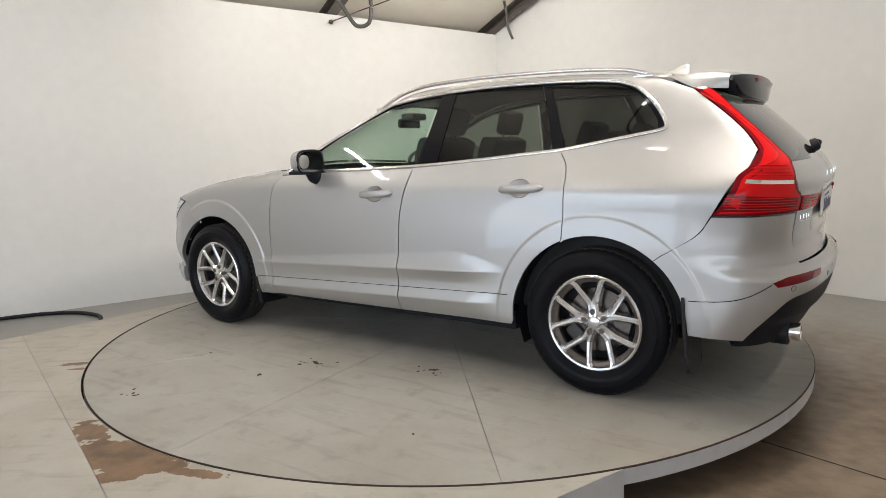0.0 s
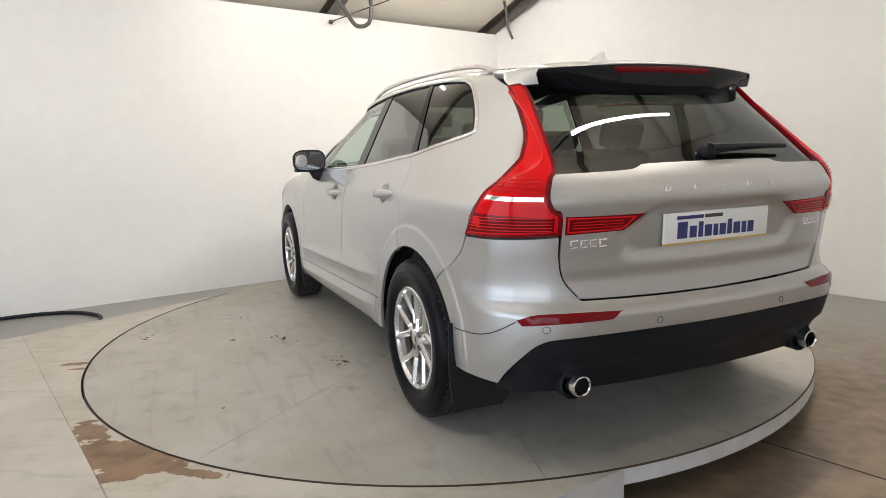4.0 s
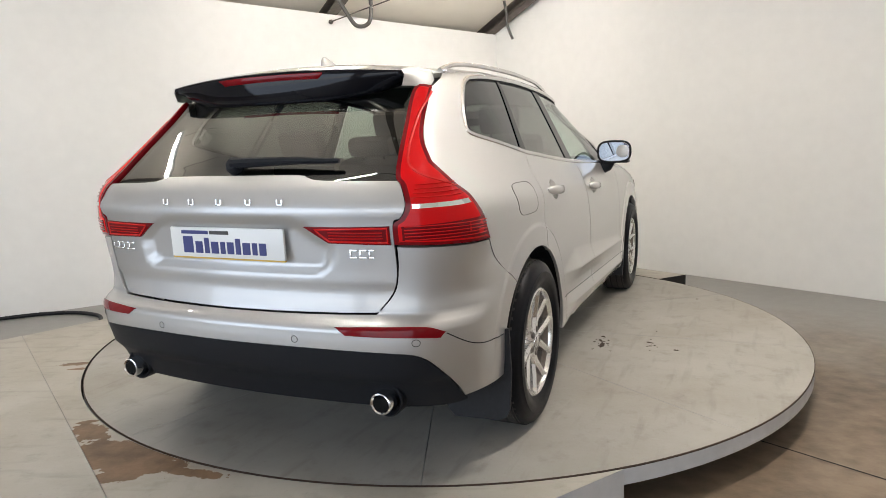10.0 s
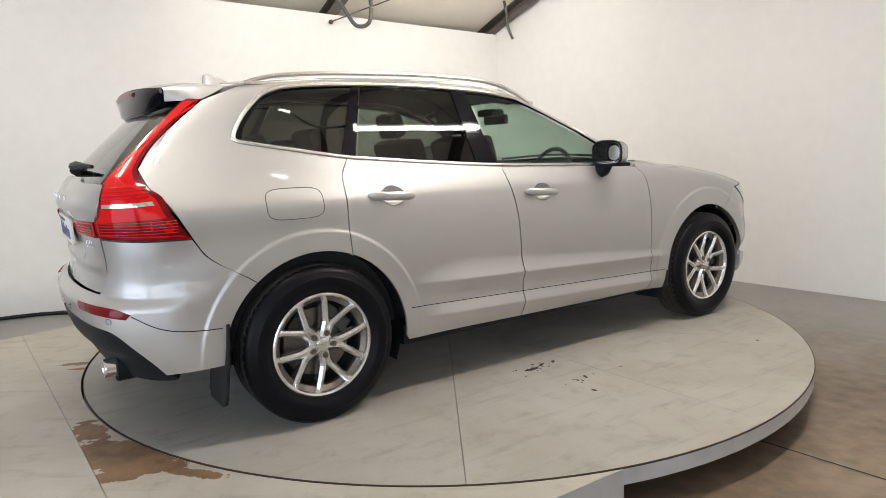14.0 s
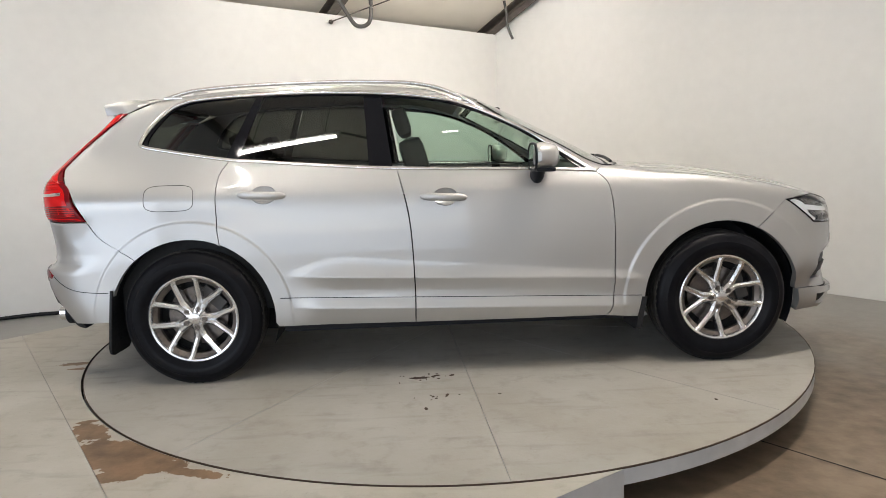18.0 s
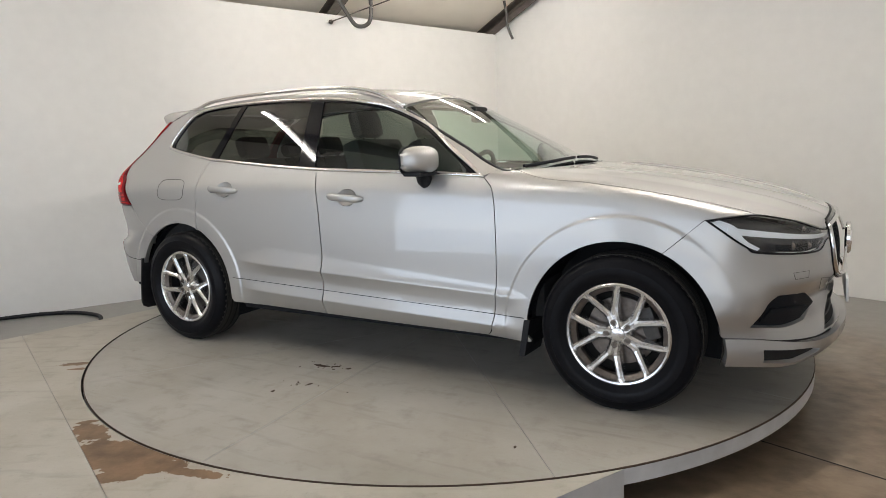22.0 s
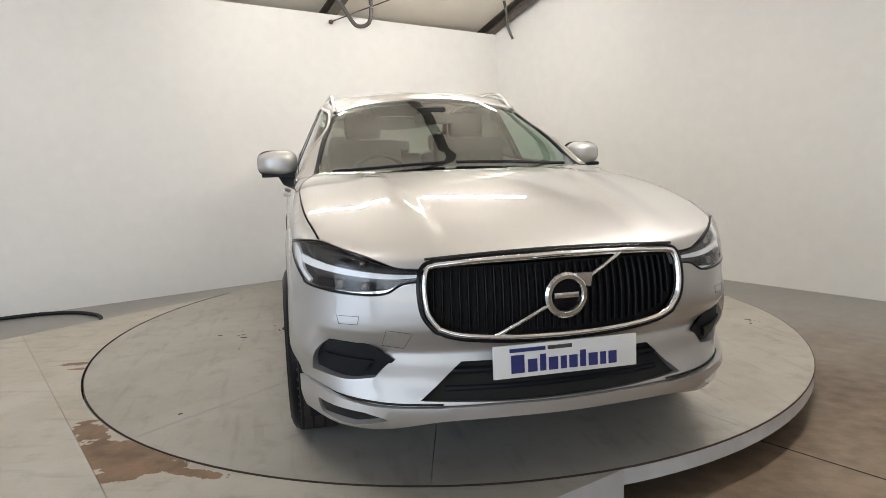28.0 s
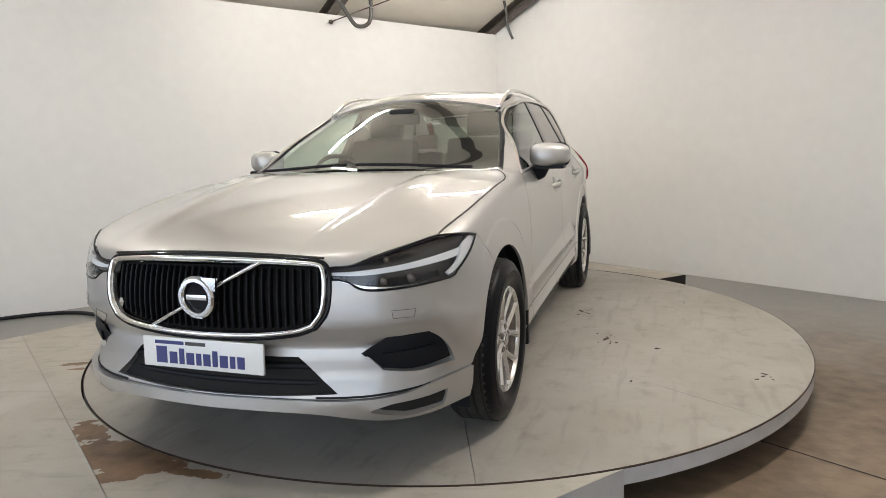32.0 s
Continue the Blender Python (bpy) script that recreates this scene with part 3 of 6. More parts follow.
WB, HUB = 1.4325, 0.352          # half the wheelbase, hub height
ARCH = 0.432                     # wheel arch radius
side_width = spline([0.15, 0.25, 0.31, 0.40, 0.55, 0.70, 0.82, 0.90, 0.96, 1.005, 1.035, 1.08, 1.20, 1.35, 1.50, 1.62],
                    [0.85, 0.905, 0.922, 0.926, 0.921, 0.921, 0.917, 0.909, 0.900, 0.890, 0.8785, 0.858, 0.802, 0.731, 0.659, 0.601])
top_line = spline([-2.30, -2.0, -1.7, -1.3, -0.9, -0.5, -0.15, 0.02, 0.14, 0.26, 0.5, 0.8, 0.97, 1.03, 1.10, 1.30, 1.60, 1.90, 2.10, 2.23, 2.33, 2.42],
                  [1.45, 1.510, 1.566, 1.610, 1.626, 1.626, 1.604, 1.578, 1.542, 1.490, 1.370, 1.215, 1.128, 1.108, 1.104, 1.082, 1.038, 0.978, 0.926, 0.885, 0.845, 0.78])
front_line = spline([0.15, 0.26, 0.32, 0.36, 0.40, 0.50, 0.60, 0.75, 0.86, 0.95, 1.1],
                    [2.16, 2.275, 2.325, 2.322, 2.308, 2.325, 2.333, 2.325, 2.296, 2.24, 2.1])
rear_line = spline([0.15, 0.32, 0.45, 0.56, 0.60, 0.625, 0.640, 0.655, 0.69, 0.78, 0.88, 0.98, 1.06, 1.10, 1.125, 1.16, 1.20, 1.30, 1.40, 1.47, 1.55, 1.65],
                   [2.18, 2.285, 2.345, 2.369, 2.370, 2.366, 2.348, 2.324, 2.314, 2.308, 2.318, 2.330, 2.322, 2.303, 2.284, 2.250, 2.212, 2.112, 2.005, 1.932, 1.85, 1.76])


def crease_z(x):
    return 0.532 - 0.040 * x


def side(x, z):
    s = side_width(z)
    s = s - 0.016 * step(0.9, 2.1, x) * step(0.5, 0.9, z) - 0.054 * step(-1.25, -2.05, x) * step(0.98, 1.3, z) - 0.024 * step(-1.4, -2.1, x)
    # the haunch over the rear wheel, and the rising shoulder
    s = s + 0.020 * step(-0.7, -1.5, x) * np.exp(-((z - 1.0) / 0.10) ** 2)
    # flares round the wheels
    for wx, far in ((WB, 0.545), (-WB, 0.526)):
        r = np.hypot(x - wx, z - HUB)
        s = s + 0.0075 * step(far + 0.011, far - 0.011, r) * (0.25 + 0.75 * step(-0.12, 0.22, z - HUB))
    # the tuck under the tail lamps, above the bumper's corner
    s = s - 0.028 * step(-1.84, -2.10, x) * step(0.655, 0.725, z) * step(0.95, 0.78, z)
    # the scallop low on the doors: a facet that leans out down to a crease, and turns in below it
    zc = z - crease_z(x)
    tall = np.clip(0.108 - 0.045 * (x + 0.6), 0.04, 0.12)
    ends = step(-0.97, -0.60, x) * step(1.02, 0.88, x)
    s = s + 0.29 * tall * ends * np.where(zc > 0, np.clip(1 - zc / (tall * (0.3 + 0.7 * ends) + 1e-6), 0, 1) ** 1.5, np.clip(1 + zc / 0.075, 0, 1) ** 1.4)
    # the sill: leans out, then turns under
    zs = z - (0.425 - 0.032 * x)
    ends = step(-0.95, -0.70, x) * step(0.99, 0.80, x)
    s = s + 0.020 * ends * np.where(zs > -0.055, np.clip(-zs / 0.055, 0, 1), np.clip(1 + (zs + 0.055) / 0.06, -0.6, 1))
    return s


def top(x, y):
    w = step(1.25, 0.95, x) * step(-0.3, 0.05, x)
    xx = x + 0.40 * y * y * w + 0.10 * y * y * step(1.2, 2.0, x)
    z = top_line(xx)
    z = z - 0.046 * (y / 0.6) ** 2 * step(0.6, -0.1, x) - 0.020 * (y / 0.7) ** 2 * step(0.9, 1.2, x)
    # raised edges of the bonnet's middle
    hood = step(0.98, 1.25, x) * step(2.30, 2.0, x)
    ridge = np.abs(y) - (0.50 - 0.075 * (x - 1.0))
    return z + 0.012 * hood * step(-0.075, 0.0, ridge) * step(0.16, 0.02, ridge)


def front(y, z):
    return front_line(z) - 0.10 * (y / 0.6) ** 2 - 0.27 * (np.abs(y) / (0.92 + 0.035 * step(0.70, 0.55, z) - 0.055 * step(0.52, 0.36, z))) ** 8


def rear(y, z):
    high, low = step(1.05, 1.40, z), step(0.85, 0.70, z)
    return -(rear_line(z) - 0.046 * (y / 0.6) ** 2 * (1 + 0.5 * high) - 0.26 * (np.abs(y) / (0.94 - 0.028 * low - 0.14 * high)) ** 9)


def body(p):
    """Below nought inside the car's skin."""
    x, y, z = p[:, 0], p[:, 1], p[:, 2]
    f = smax(np.abs(y) - side(x, z), z - top(x, y), 0.04)
    f = smax(f, x - front(y, z), 0.035)
    return smax(f, rear(y, z) - x, 0.03)


def onto(start, way, reach=1.6):
    """Where rays from outside first meet the skin; start and way are arrays of rows."""
    start, way = np.atleast_2d(np.asarray(start, float)), np.atleast_2d(np.asarray(way, float))
    way = np.broadcast_to(way, start.shape)
    n, k = len(start), 48
    steps = np.linspace(0, reach, k + 1)
    if n <= 500:
        grid = start[:, None, :] + steps[None, 1:, None] * way[:, None, :]
        inside = (body(grid.reshape(-1, 3)) <= 0).reshape(n, k)
        i = np.where(inside.any(1), inside.argmax(1), k - 1)
        lo, hi = steps[i], steps[i + 1]
    else:
        lo, hi, found = np.zeros(n), np.full(n, reach), np.zeros(n, bool)
        for a, b in zip(steps[:-1], steps[1:]):
            inside = (body(start + b * way) <= 0) & ~found
            lo[inside], hi[inside] = a, b
            found |= inside
    for _ in range(13):
        mid = 0.5 * (lo + hi)
        inside = body(start + mid[:, None] * way) <= 0
        hi, lo = np.where(inside, mid, hi), np.where(inside, lo, mid)
    return start + hi[:, None] * way


def normals(p, e=0.003):
    g = np.stack([body(p + e * np.eye(3)[i]) - body(p - e * np.eye(3)[i]) for i in range(3)], 1)
    return g / np.linalg.norm(g, axis=1, keepdims=True)


import functools


@functools.lru_cache(None)
def on_side(x, z, sgn):
    return onto([(x, 1.3 * sgn, z)], (0, -sgn, 0))[0]


@functools.lru_cache(None)
def on_top(x, y):
    return onto([(x, y, 2.0)], (0, 0, -1))[0]


@functools.lru_cache(None)
def on_nose(y, z):
    return onto([(3.0, y, z)], (-1, 0, 0), 2.4)[0]


@functools.lru_cache(None)
def on_tail(y, z):
    return onto([(-3.0, y, z)], (1, 0, 0), 2.4)[0]


def at3(key, sgn):
    """A key of an outline: ("s", x, z), ("t", x, y), ("n", y, z) or ("r", y, z), on that side of the car."""
    k, a, b = key
    if k == "s":
        return on_side(a, b, sgn)
    if k == "t":
        return on_top(a, b * sgn)
    return on_nose(a * sgn, b) if k == "n" else on_tail(a * sgn, b)


NOSE_X, TAIL_X = 0.9, -0.9


def to_plane(p, view):
    if view == "side":
        return (p[0], p[2])
    if view == "top":
        return (p[0], p[1])
    return (math.atan2(p[1], p[0] - NOSE_X), p[2]) if view == "nose" else (math.atan2(p[1], TAIL_X - p[0]), p[2])


def from_plane(q, view, sgn):
    q = np.asarray(q, float)
    n = len(q)
    if view == "side":
        return onto(np.stack([q[:, 0], np.full(n, 1.3 * sgn), q[:, 1]], 1), (0, -sgn, 0))
    if view == "top":
        return onto(np.stack([q[:, 0], q[:, 1], np.full(n, 2.0)], 1), (0, 0, -1))
    c, s = np.cos(q[:, 0]), np.sin(q[:, 0])
    if view == "nose":
        return onto(np.stack([NOSE_X + 1.9 * c, 1.9 * s, q[:, 1]], 1), np.stack([-c, -s, 0 * c], 1), 1.85)
    return onto(np.stack([TAIL_X - 1.9 * c, 1.9 * s, q[:, 1]], 1), np.stack([c, -s, 0 * c], 1), 1.85)


def outline(segments, view, sgn=1, mirror=False, n=6):
    """A closed loop in the plane of a view, from runs of keys; each run is one smooth line. mirror: closed by its own mirror image."""
    loop = []
    for seg in segments:
        line = smooth_line([to_plane(at3(k, sgn), view) for k in seg], n)
        loop += line[:-1]
    loop.append(line[-1])
    if mirror:
        i = 1 if view == "top" else 0
        flip = []
        for p in loop[::-1]:
            q = p.copy()
            q[i] = -q[i]
            flip.append(q)
        loop = loop + flip
    out = [loop[0]]
    for p in loop[1:]:
        if np.linalg.norm(p - out[-1]) > 0.003:
            out.append(p)
    if np.linalg.norm(out[0] - out[-1]) < 0.003:
        out.pop()
    return np.array(out)


def panel(name, loops, view, mat, parent, sgn=1, lift=0.0, depth=0.014, gap=0.0018, spacing=0.026, label="", relief=None, lines=()):
    """A piece of the skin inside the first loop less the others, with turned-in edges. relief(points) lifts it further."""
    loops = [resample(inset(l, gap if i == 0 else -gap), spacing * 0.8) for i, l in enumerate(loops)]
    q, tri, rings = fill(loops, spacing, lines)
    p = from_plane(q, view, sgn)
    nr = normals(p)
    up = lift + (relief(p) if relief else 0.0)
    pts = p + nr * (np.asarray(up)[:, None] if relief else up)
    if relief:
        nn = np.zeros_like(nr)
        fn = np.cross(pts[tri[:, 1]] - pts[tri[:, 0]], pts[tri[:, 2]] - pts[tri[:, 0]])
        fn *= np.sign(np.sum(fn * nr[tri[:, 0]], 1))[:, None]
        for k in range(3):
            np.add.at(nn, tri[:, k], fn)
        nr2 = nn / np.maximum(np.linalg.norm(nn, axis=1, keepdims=True), 1e-9)
    else:
        nr2 = nr
    fn = np.cross(pts[tri[:, 1]] - pts[tri[:, 0]], pts[tri[:, 2]] - pts[tri[:, 0]])
    wrong = np.sum(fn * nr[tri].mean(1), 1) < 0
    tri = tri.copy()
    tri[wrong] = tri[wrong][:, ::-1]
    verts, nrm, faces = list(pts), list(nr2), [tuple(t) for t in tri]
    if depth:
        third = {}
        for t in tri:
            for k in range(3):
                third[frozenset((int(t[k]), int(t[(k + 1) % 3])))] = int(t[(k + 2) % 3])
        for r in rings:
            k, base = len(r), len(verts)
            ring = pts[r]
            side_n = np.cross(np.roll(ring, -1, 0) - np.roll(ring, 1, 0), nr[r])
            side_n /= np.maximum(np.linalg.norm(side_n, axis=1, keepdims=True), 1e-9)
            lean = 0.0
            for i in range(k):
                c = third.get(frozenset((int(r[i]), int(r[(i + 1) % k]))))
                if c is not None:
                    lean += float(np.dot(side_n[i], pts[c] - ring[i]))
            turn = -1 if lean > 0 else 1
            side_n = side_n * turn
            verts += list(ring) + list(ring - nr[r] * depth)
            nrm += list(side_n) * 2
            for i in range(k):
                j = (i + 1) % k
                f = (base + i, base + j, base + k + j, base + k + i)
                faces.append(f[::-turn])
    return mesh_object(name, verts, faces, mat, parent, label, True, nrm)


def strip(name, line, view, sgn, width, mat, parent, lift=0.004, height=0.006, closed=False, label=""):
    """A raised moulding along a line of plane points."""
    line = np.array(line, float)
    p = from_plane(line, view, sgn)
    nr = normals(p)
    d = np.gradient(p, axis=0) if not closed else np.roll(p, -1, 0) - np.roll(p, 1, 0)
    d /= np.maximum(np.linalg.norm(d, axis=1, keepdims=True), 1e-9)
    s = np.cross(d, nr)
    verts, faces = [], []
    prof = [(-0.5, 0.0), (-0.42, 0.8), (-0.15, 1.0), (0.15, 1.0), (0.42, 0.8), (0.5, 0.0)]
    for i in range(len(p)):
        for a, h in prof:
            verts.append(p[i] + s[i] * a * width + nr[i] * (lift - height + h * height + 0.0005))
    k, n = len(prof), len(p)
    for i in range(n if closed else n - 1):
        j = (i + 1) % n
        for a in range(k - 1):
            faces.append((i * k + a, i * k + a + 1, j * k + a + 1, j * k + a))
    return mesh_object(name, verts, faces, mat, parent, label, True)


car = tagged(new("car"), "silver sport utility car with dark rear glass on the turntable", "car")
FEATURE = [[(x, crease_z(x) + o) for x in np.arange(-1.0, 1.05, 0.014)] for o in (0.007, 0.0, -0.007, -0.075)]
FEATURE.append([(x, crease_z(x) + float(np.clip(0.108 - 0.045 * (x + 0.6), 0.04, 0.12))) for x in np.arange(-0.75, 1.02, 0.014)])
FEATURE += [[(x, 0.425 - 0.032 * x + o) for x in np.arange(-1.0, 1.0, 0.014)] for o in (-0.001, -0.048, -0.055, -0.062, -0.115)]
SIDES = (("right", -1), ("left", 1))
FLARE = [[(wx + r * math.cos(radians(a)), HUB + r * math.sin(radians(a))) for a in range(-6, 187, 2)] for wx, far in ((WB, 0.545), (-WB, 0.526)) for r in (far + 0.013, far, far - 0.013)]


def arch_keys(wx, a0, a1, r=ARCH, n=14):
    return [("s", wx + r * math.cos(radians(a0 + (a1 - a0) * i / n)), HUB + r * math.sin(radians(a0 + (a1 - a0) * i / n))) for i in range(n + 1)]


# lines shared between panels
DLO_LOW = [(0.745, 1.074), (0.403, 1.091), (-0.29, 1.115), (-0.714, 1.143), (-1.079, 1.175), (-1.231, 1.189), (-1.478, 1.230), (-1.66, 1.262)]
DLO_REAR = [(-1.66, 1.262), (-1.703, 1.278), (-1.700, 1.315), (-1.640, 1.400), (-1.545, 1.485), (-1.450, 1.522)]
DLO_TOP = [(-1.450, 1.522), (-1.30, 1.537), (-1.042, 1.548), (-0.727, 1.550), (-0.349, 1.533), (-0.099, 1.502), (0.087, 1.458), (0.328, 1.352), (0.504, 1.240), (0.745, 1.074)]
HOOD_SIDE = [(0.885, 0.745), (0.96, 0.800), (1.075, 0.832), (1.355, 0.843), (1.69, 0.832), (1.975, 0.792)]
HOOD_LAMP = [(1.975, 0.792), (2.10, 0.697), (2.20, 0.577), (2.244, 0.466)]
HOOD_NOSE = [(2.244, 0.466), (2.265, 0.24), (2.271, 0.0)]
COWL = [(1.035, 0.0), (1.01, 0.30), (0.945, 0.58), (0.885, 0.745)]
T = lambda pts: [("t", a, b) for a, b in pts]
HOOD_SIDE = [(float(a), float(b)) for a, b in smooth_line(HOOD_SIDE, 5)]
WS_SIDE = [(0.80, 0.762), (0.45, 0.688), (0.165, 0.602), (0.12, 0.572)]
F_SEAM = [(0.752, 1.070), (0.813, 0.993), (0.838, 0.785), (0.836, 0.479), (0.818, 0.330), (0.790, 0.283)]
B_SEAM = [(-0.322, 1.113), (-0.266, 0.850), (-0.249, 0.514), (-0.252, 0.288)]
C_SEAM = [(-1.215, 1.186), (-1.268, 1.085), (-1.274, 0.851), (-1.268, 0.755)]
LAMP_OUT = [(-1.795, 1.458), (-1.93, 1.350), (-2.035, 1.254), (-2.100, 1.172)]
LAMP_OUT2 = [(-2.100, 1.172), (-2.078, 1.100), (-2.030, 1.040), (-1.950, 0.895)]


HANDLES = ((-0.082, 0.964), (-1.036, 1.004))


def cup_loop(k):
    return np.array([(HANDLES[k][0] + 0.01 + 0.062 * math.cos(a), HANDLES[k][1] + 0.044 * math.sin(a)) for a in [2 * math.pi * i / 28 for i in range(28)]])


def flare_lines(wx, view):
    """The crease round a wheel, as seen in another view, on both flanks."""
    far = 0.545 if wx > 0 else 0.526
    turns = range(-6, 70, 3) if wx > 0 else range(110, 187, 3)
    return [[to_plane(on_side(wx + r * math.cos(radians(a)), HUB + r * math.sin(radians(a)), g), view) for a in turns] for g in (1, -1) for r in (far + 0.012, far, far - 0.012)]


def slots(line):
    return [("s", a, b) for a, b in line]


def build_sides():
    for word, g in SIDES:
        panel("front_door", [outline([slots(F_SEAM), slots([F_SEAM[-1], (0.2, 0.284), B_SEAM[-1]]), slots(B_SEAM[::-1]), slots([B_SEAM[0], (0.403, 1.091), F_SEAM[0]])], "side", g), cup_loop(0)],
              "side", M_PAINT, car, g, spacing=0.016, gap=0.0034, lines=FEATURE + FLARE)
        arch = arch_keys(-WB, -4, 68)
        panel("rear_door", [outline([slots(B_SEAM), slots([B_SEAM[-1], (-0.6, 0.292), (-0.985, 0.297)]), [("s", -0.985, 0.297), arch[0]], arch, [arch[-1]] + slots(C_SEAM[::-1]),
                                     slots([C_SEAM[0], (-1.079, 1.175), (-0.714, 1.143), B_SEAM[0]])], "side", g), cup_loop(1)], "side", M_PAINT, car, g, spacing=0.016, gap=0.0034, lines=FEATURE + FLARE)
        # front wing
        arch = arch_keys(WB, 64, 186)
        tip = ("s", 1.785, 0.886)
        panel("front_wing", [outline([slots(F_SEAM[::-1]), [("s", *F_SEAM[0]), ("t", 0.80, 0.748), ("t", *HOOD_SIDE[0])], T(HOOD_SIDE), [("t", 1.975, 0.792), ("s", 1.885, 0.902), tip], [tip, arch[0]], arch,
                                      [arch[-1], ("s", 1.005, 0.272), ("s", *F_SEAM[-1])]], "side", g)], "side", M_PAINT, car, g, gap=0.0014, spacing=0.02, lines=FLARE)
        # rear quarter with the roof side and windscreen pillar in one pressing
        arch = arch_keys(-WB, 130, 70)
        roof_edge = [("t", x, 0.572) for x in (0.12, 0.0, -0.3, -0.8, -1.3, -1.62)]
        panel("body_side", [outline([[arch[-1]] + slots(C_SEAM[::-1]), slots([C_SEAM[0], (-1.478, 1.230), DLO_LOW[-1]]), slots(DLO_REAR), slots(DLO_TOP),
                                     [("s", *DLO_TOP[-1]), ("t", *WS_SIDE[0])], T(WS_SIDE), roof_edge, [roof_edge[-1], ("s", *LAMP_OUT[0])], slots(LAMP_OUT), slots(LAMP_OUT2),
                                     slots([LAMP_OUT2[-1], (-1.884, 0.800), (-1.715, 0.690)]), arch], "side", g)], "side", M_PAINT, car, g, gap=0.0014, spacing=0.02, lines=FLARE)
        # side glass, dark pillars, bright window surround
        dlo = outline([slots(DLO_LOW), slots(DLO_REAR), slots(DLO_TOP)], "side", g)
        panel("window_backing", [dlo, outline([slots([(0.66, 1.095), (0.2, 1.108), (-0.345, 1.131)]), slots([(-0.345, 1.131), (-0.40, 1.516)]), slots([(-0.40, 1.516), (-0.12, 1.487), (0.07, 1.446), (0.31, 1.342), (0.49, 1.228), (0.66, 1.095)])], "side", g),
                                 outline([slots([(-0.475, 1.140), (-0.80, 1.165), (-1.165, 1.198)]), slots([(-1.165, 1.198), (-1.042, 1.531)]), slots([(-1.042, 1.531), (-0.75, 1.532), (-0.50, 1.524)]), slots([(-0.50, 1.524), (-0.475, 1.140)])], "side", g),
                                 outline([slots([(-1.235, 1.207), (-1.46, 1.246), (-1.665, 1.283)]), slots([(-1.665, 1.283), (-1.655, 1.325), (-1.60, 1.40), (-1.53, 1.47), (-1.43, 1.507)]), slots([(-1.43, 1.507), (-1.30, 1.521), (-1.085, 1.531)]), slots([(-1.085, 1.531), (-1.235, 1.207)])], "side", g)],
              "side", M_BLACK, car, g, lift=-0.006, depth=0.01, label="gloss black window pillars")
        for nm, mt, loop in (("front_door_glass", M_GLASS, [(0.69, 1.08), (0.2, 1.095), (-0.33, 1.12), (-0.39, 1.53), (-0.09, 1.49), (0.09, 1.447), (0.32, 1.345), (0.5, 1.232)]),
                             ("rear_door_glass", M_TINT, [(-0.46, 1.13), (-0.8, 1.155), (-1.18, 1.188), (-1.032, 1.541), (-0.75, 1.542), (-0.49, 1.535)]),
                             ("quarter_glass", M_TINT, [(-1.22, 1.195), (-1.46, 1.234), (-1.68, 1.275), (-1.665, 1.33), (-1.61, 1.41), (-1.54, 1.48), (-1.43, 1.517), (-1.3, 1.53), (-1.075, 1.541)])):
            panel(nm, [outline([slots([a, b]) for a, b in zip(loop, loop[1:] + loop[:1])], "side", g, n=3)], "side", mt, car, g, lift=-0.010, depth=0, label="clear green-tinted window" if mt is M_GLASS else "dark privacy glass window")
        strip("window_trim", inset(resample(dlo, 0.02), 0.004), "side", g, 0.021, M_SATIN, car, 0.006, 0.010, True, "polished chrome window surround")
        # sill step moulding and lower crease line
        line = [to_plane(on_side(x, 0.425 - 0.032 * x, g), "side") for x in np.linspace(-0.97, 0.985, 50)]
        strip("sill_joint", line, "side", g, 0.004, M_PLASTIC, car, 0.0012, 0.002)
        # door handles
        for k, ((hx, hz), tilt) in enumerate(zip(HANDLES, (1.4, 1.2))):
            p = on_side(hx, hz, g)
            bm = bmesh.new()
            prof = [(-0.125, 0.3), (-0.11, 0.8), (-0.08, 1), (0.0, 1.0), (0.08, 1), (0.11, 0.8), (0.125, 0.3)]
            rings = []
            for xx, ww in prof:
                out = 0.040 - 0.030 * (abs(xx) / 0.125) ** 4
                rings.append([bm.verts.new((p[0] + xx, p[1] + g * (out - 0.010 + 0.010 * math.sin(a)), p[2] + tilt * 0.01 * xx * -4 + 0.023 * ww * math.cos(a) * 0.9)) for a in [2 * math.pi * i / 10 for i in range(10)]])
            for a, b in zip(rings[:-1], rings[1:]):
                for i in range(10):
                    bm.faces.new((a[i], a[(i + 1) % 10], b[(i + 1) % 10], b[i]))
            bm.faces.new(rings[0])
            bm.faces.new(rings[-1])
            part("door_handle", bm, M_PAINT, car, "silver pull handle")
            panel("handle_cup", [cup_loop(k)], "side", M_PAINT, car, g, lift=0.0, depth=0, gap=-0.001, spacing=0.012, label="scooped recess behind the handle",
                  relief=lambda q, hx=hx, hz=hz: -0.022 * np.clip(1 - ((q[:, 0] - hx - 0.01) / 0.062) ** 2 - ((q[:, 2] - hz) / 0.044) ** 2, 0, 1))
    # filler flap, on the right flank
    cx, cz, rx, rz = -1.515, 1.002, 0.128, 0.066
    flap = [(cx + rx * np.sign(math.cos(a)) * abs(math.cos(a)) ** 0.5, cz + 0.02 * math.cos(a) * 0 + rz * np.sign(math.sin(a)) * abs(math.sin(a)) ** 0.5) for a in [2 * math.pi * k / 40 for k in range(40)]]
    strip("filler_joint", flap, "side", -1, 0.0030, M_HOSE, car, 0.0013, 0.002, True, "dark joint line")
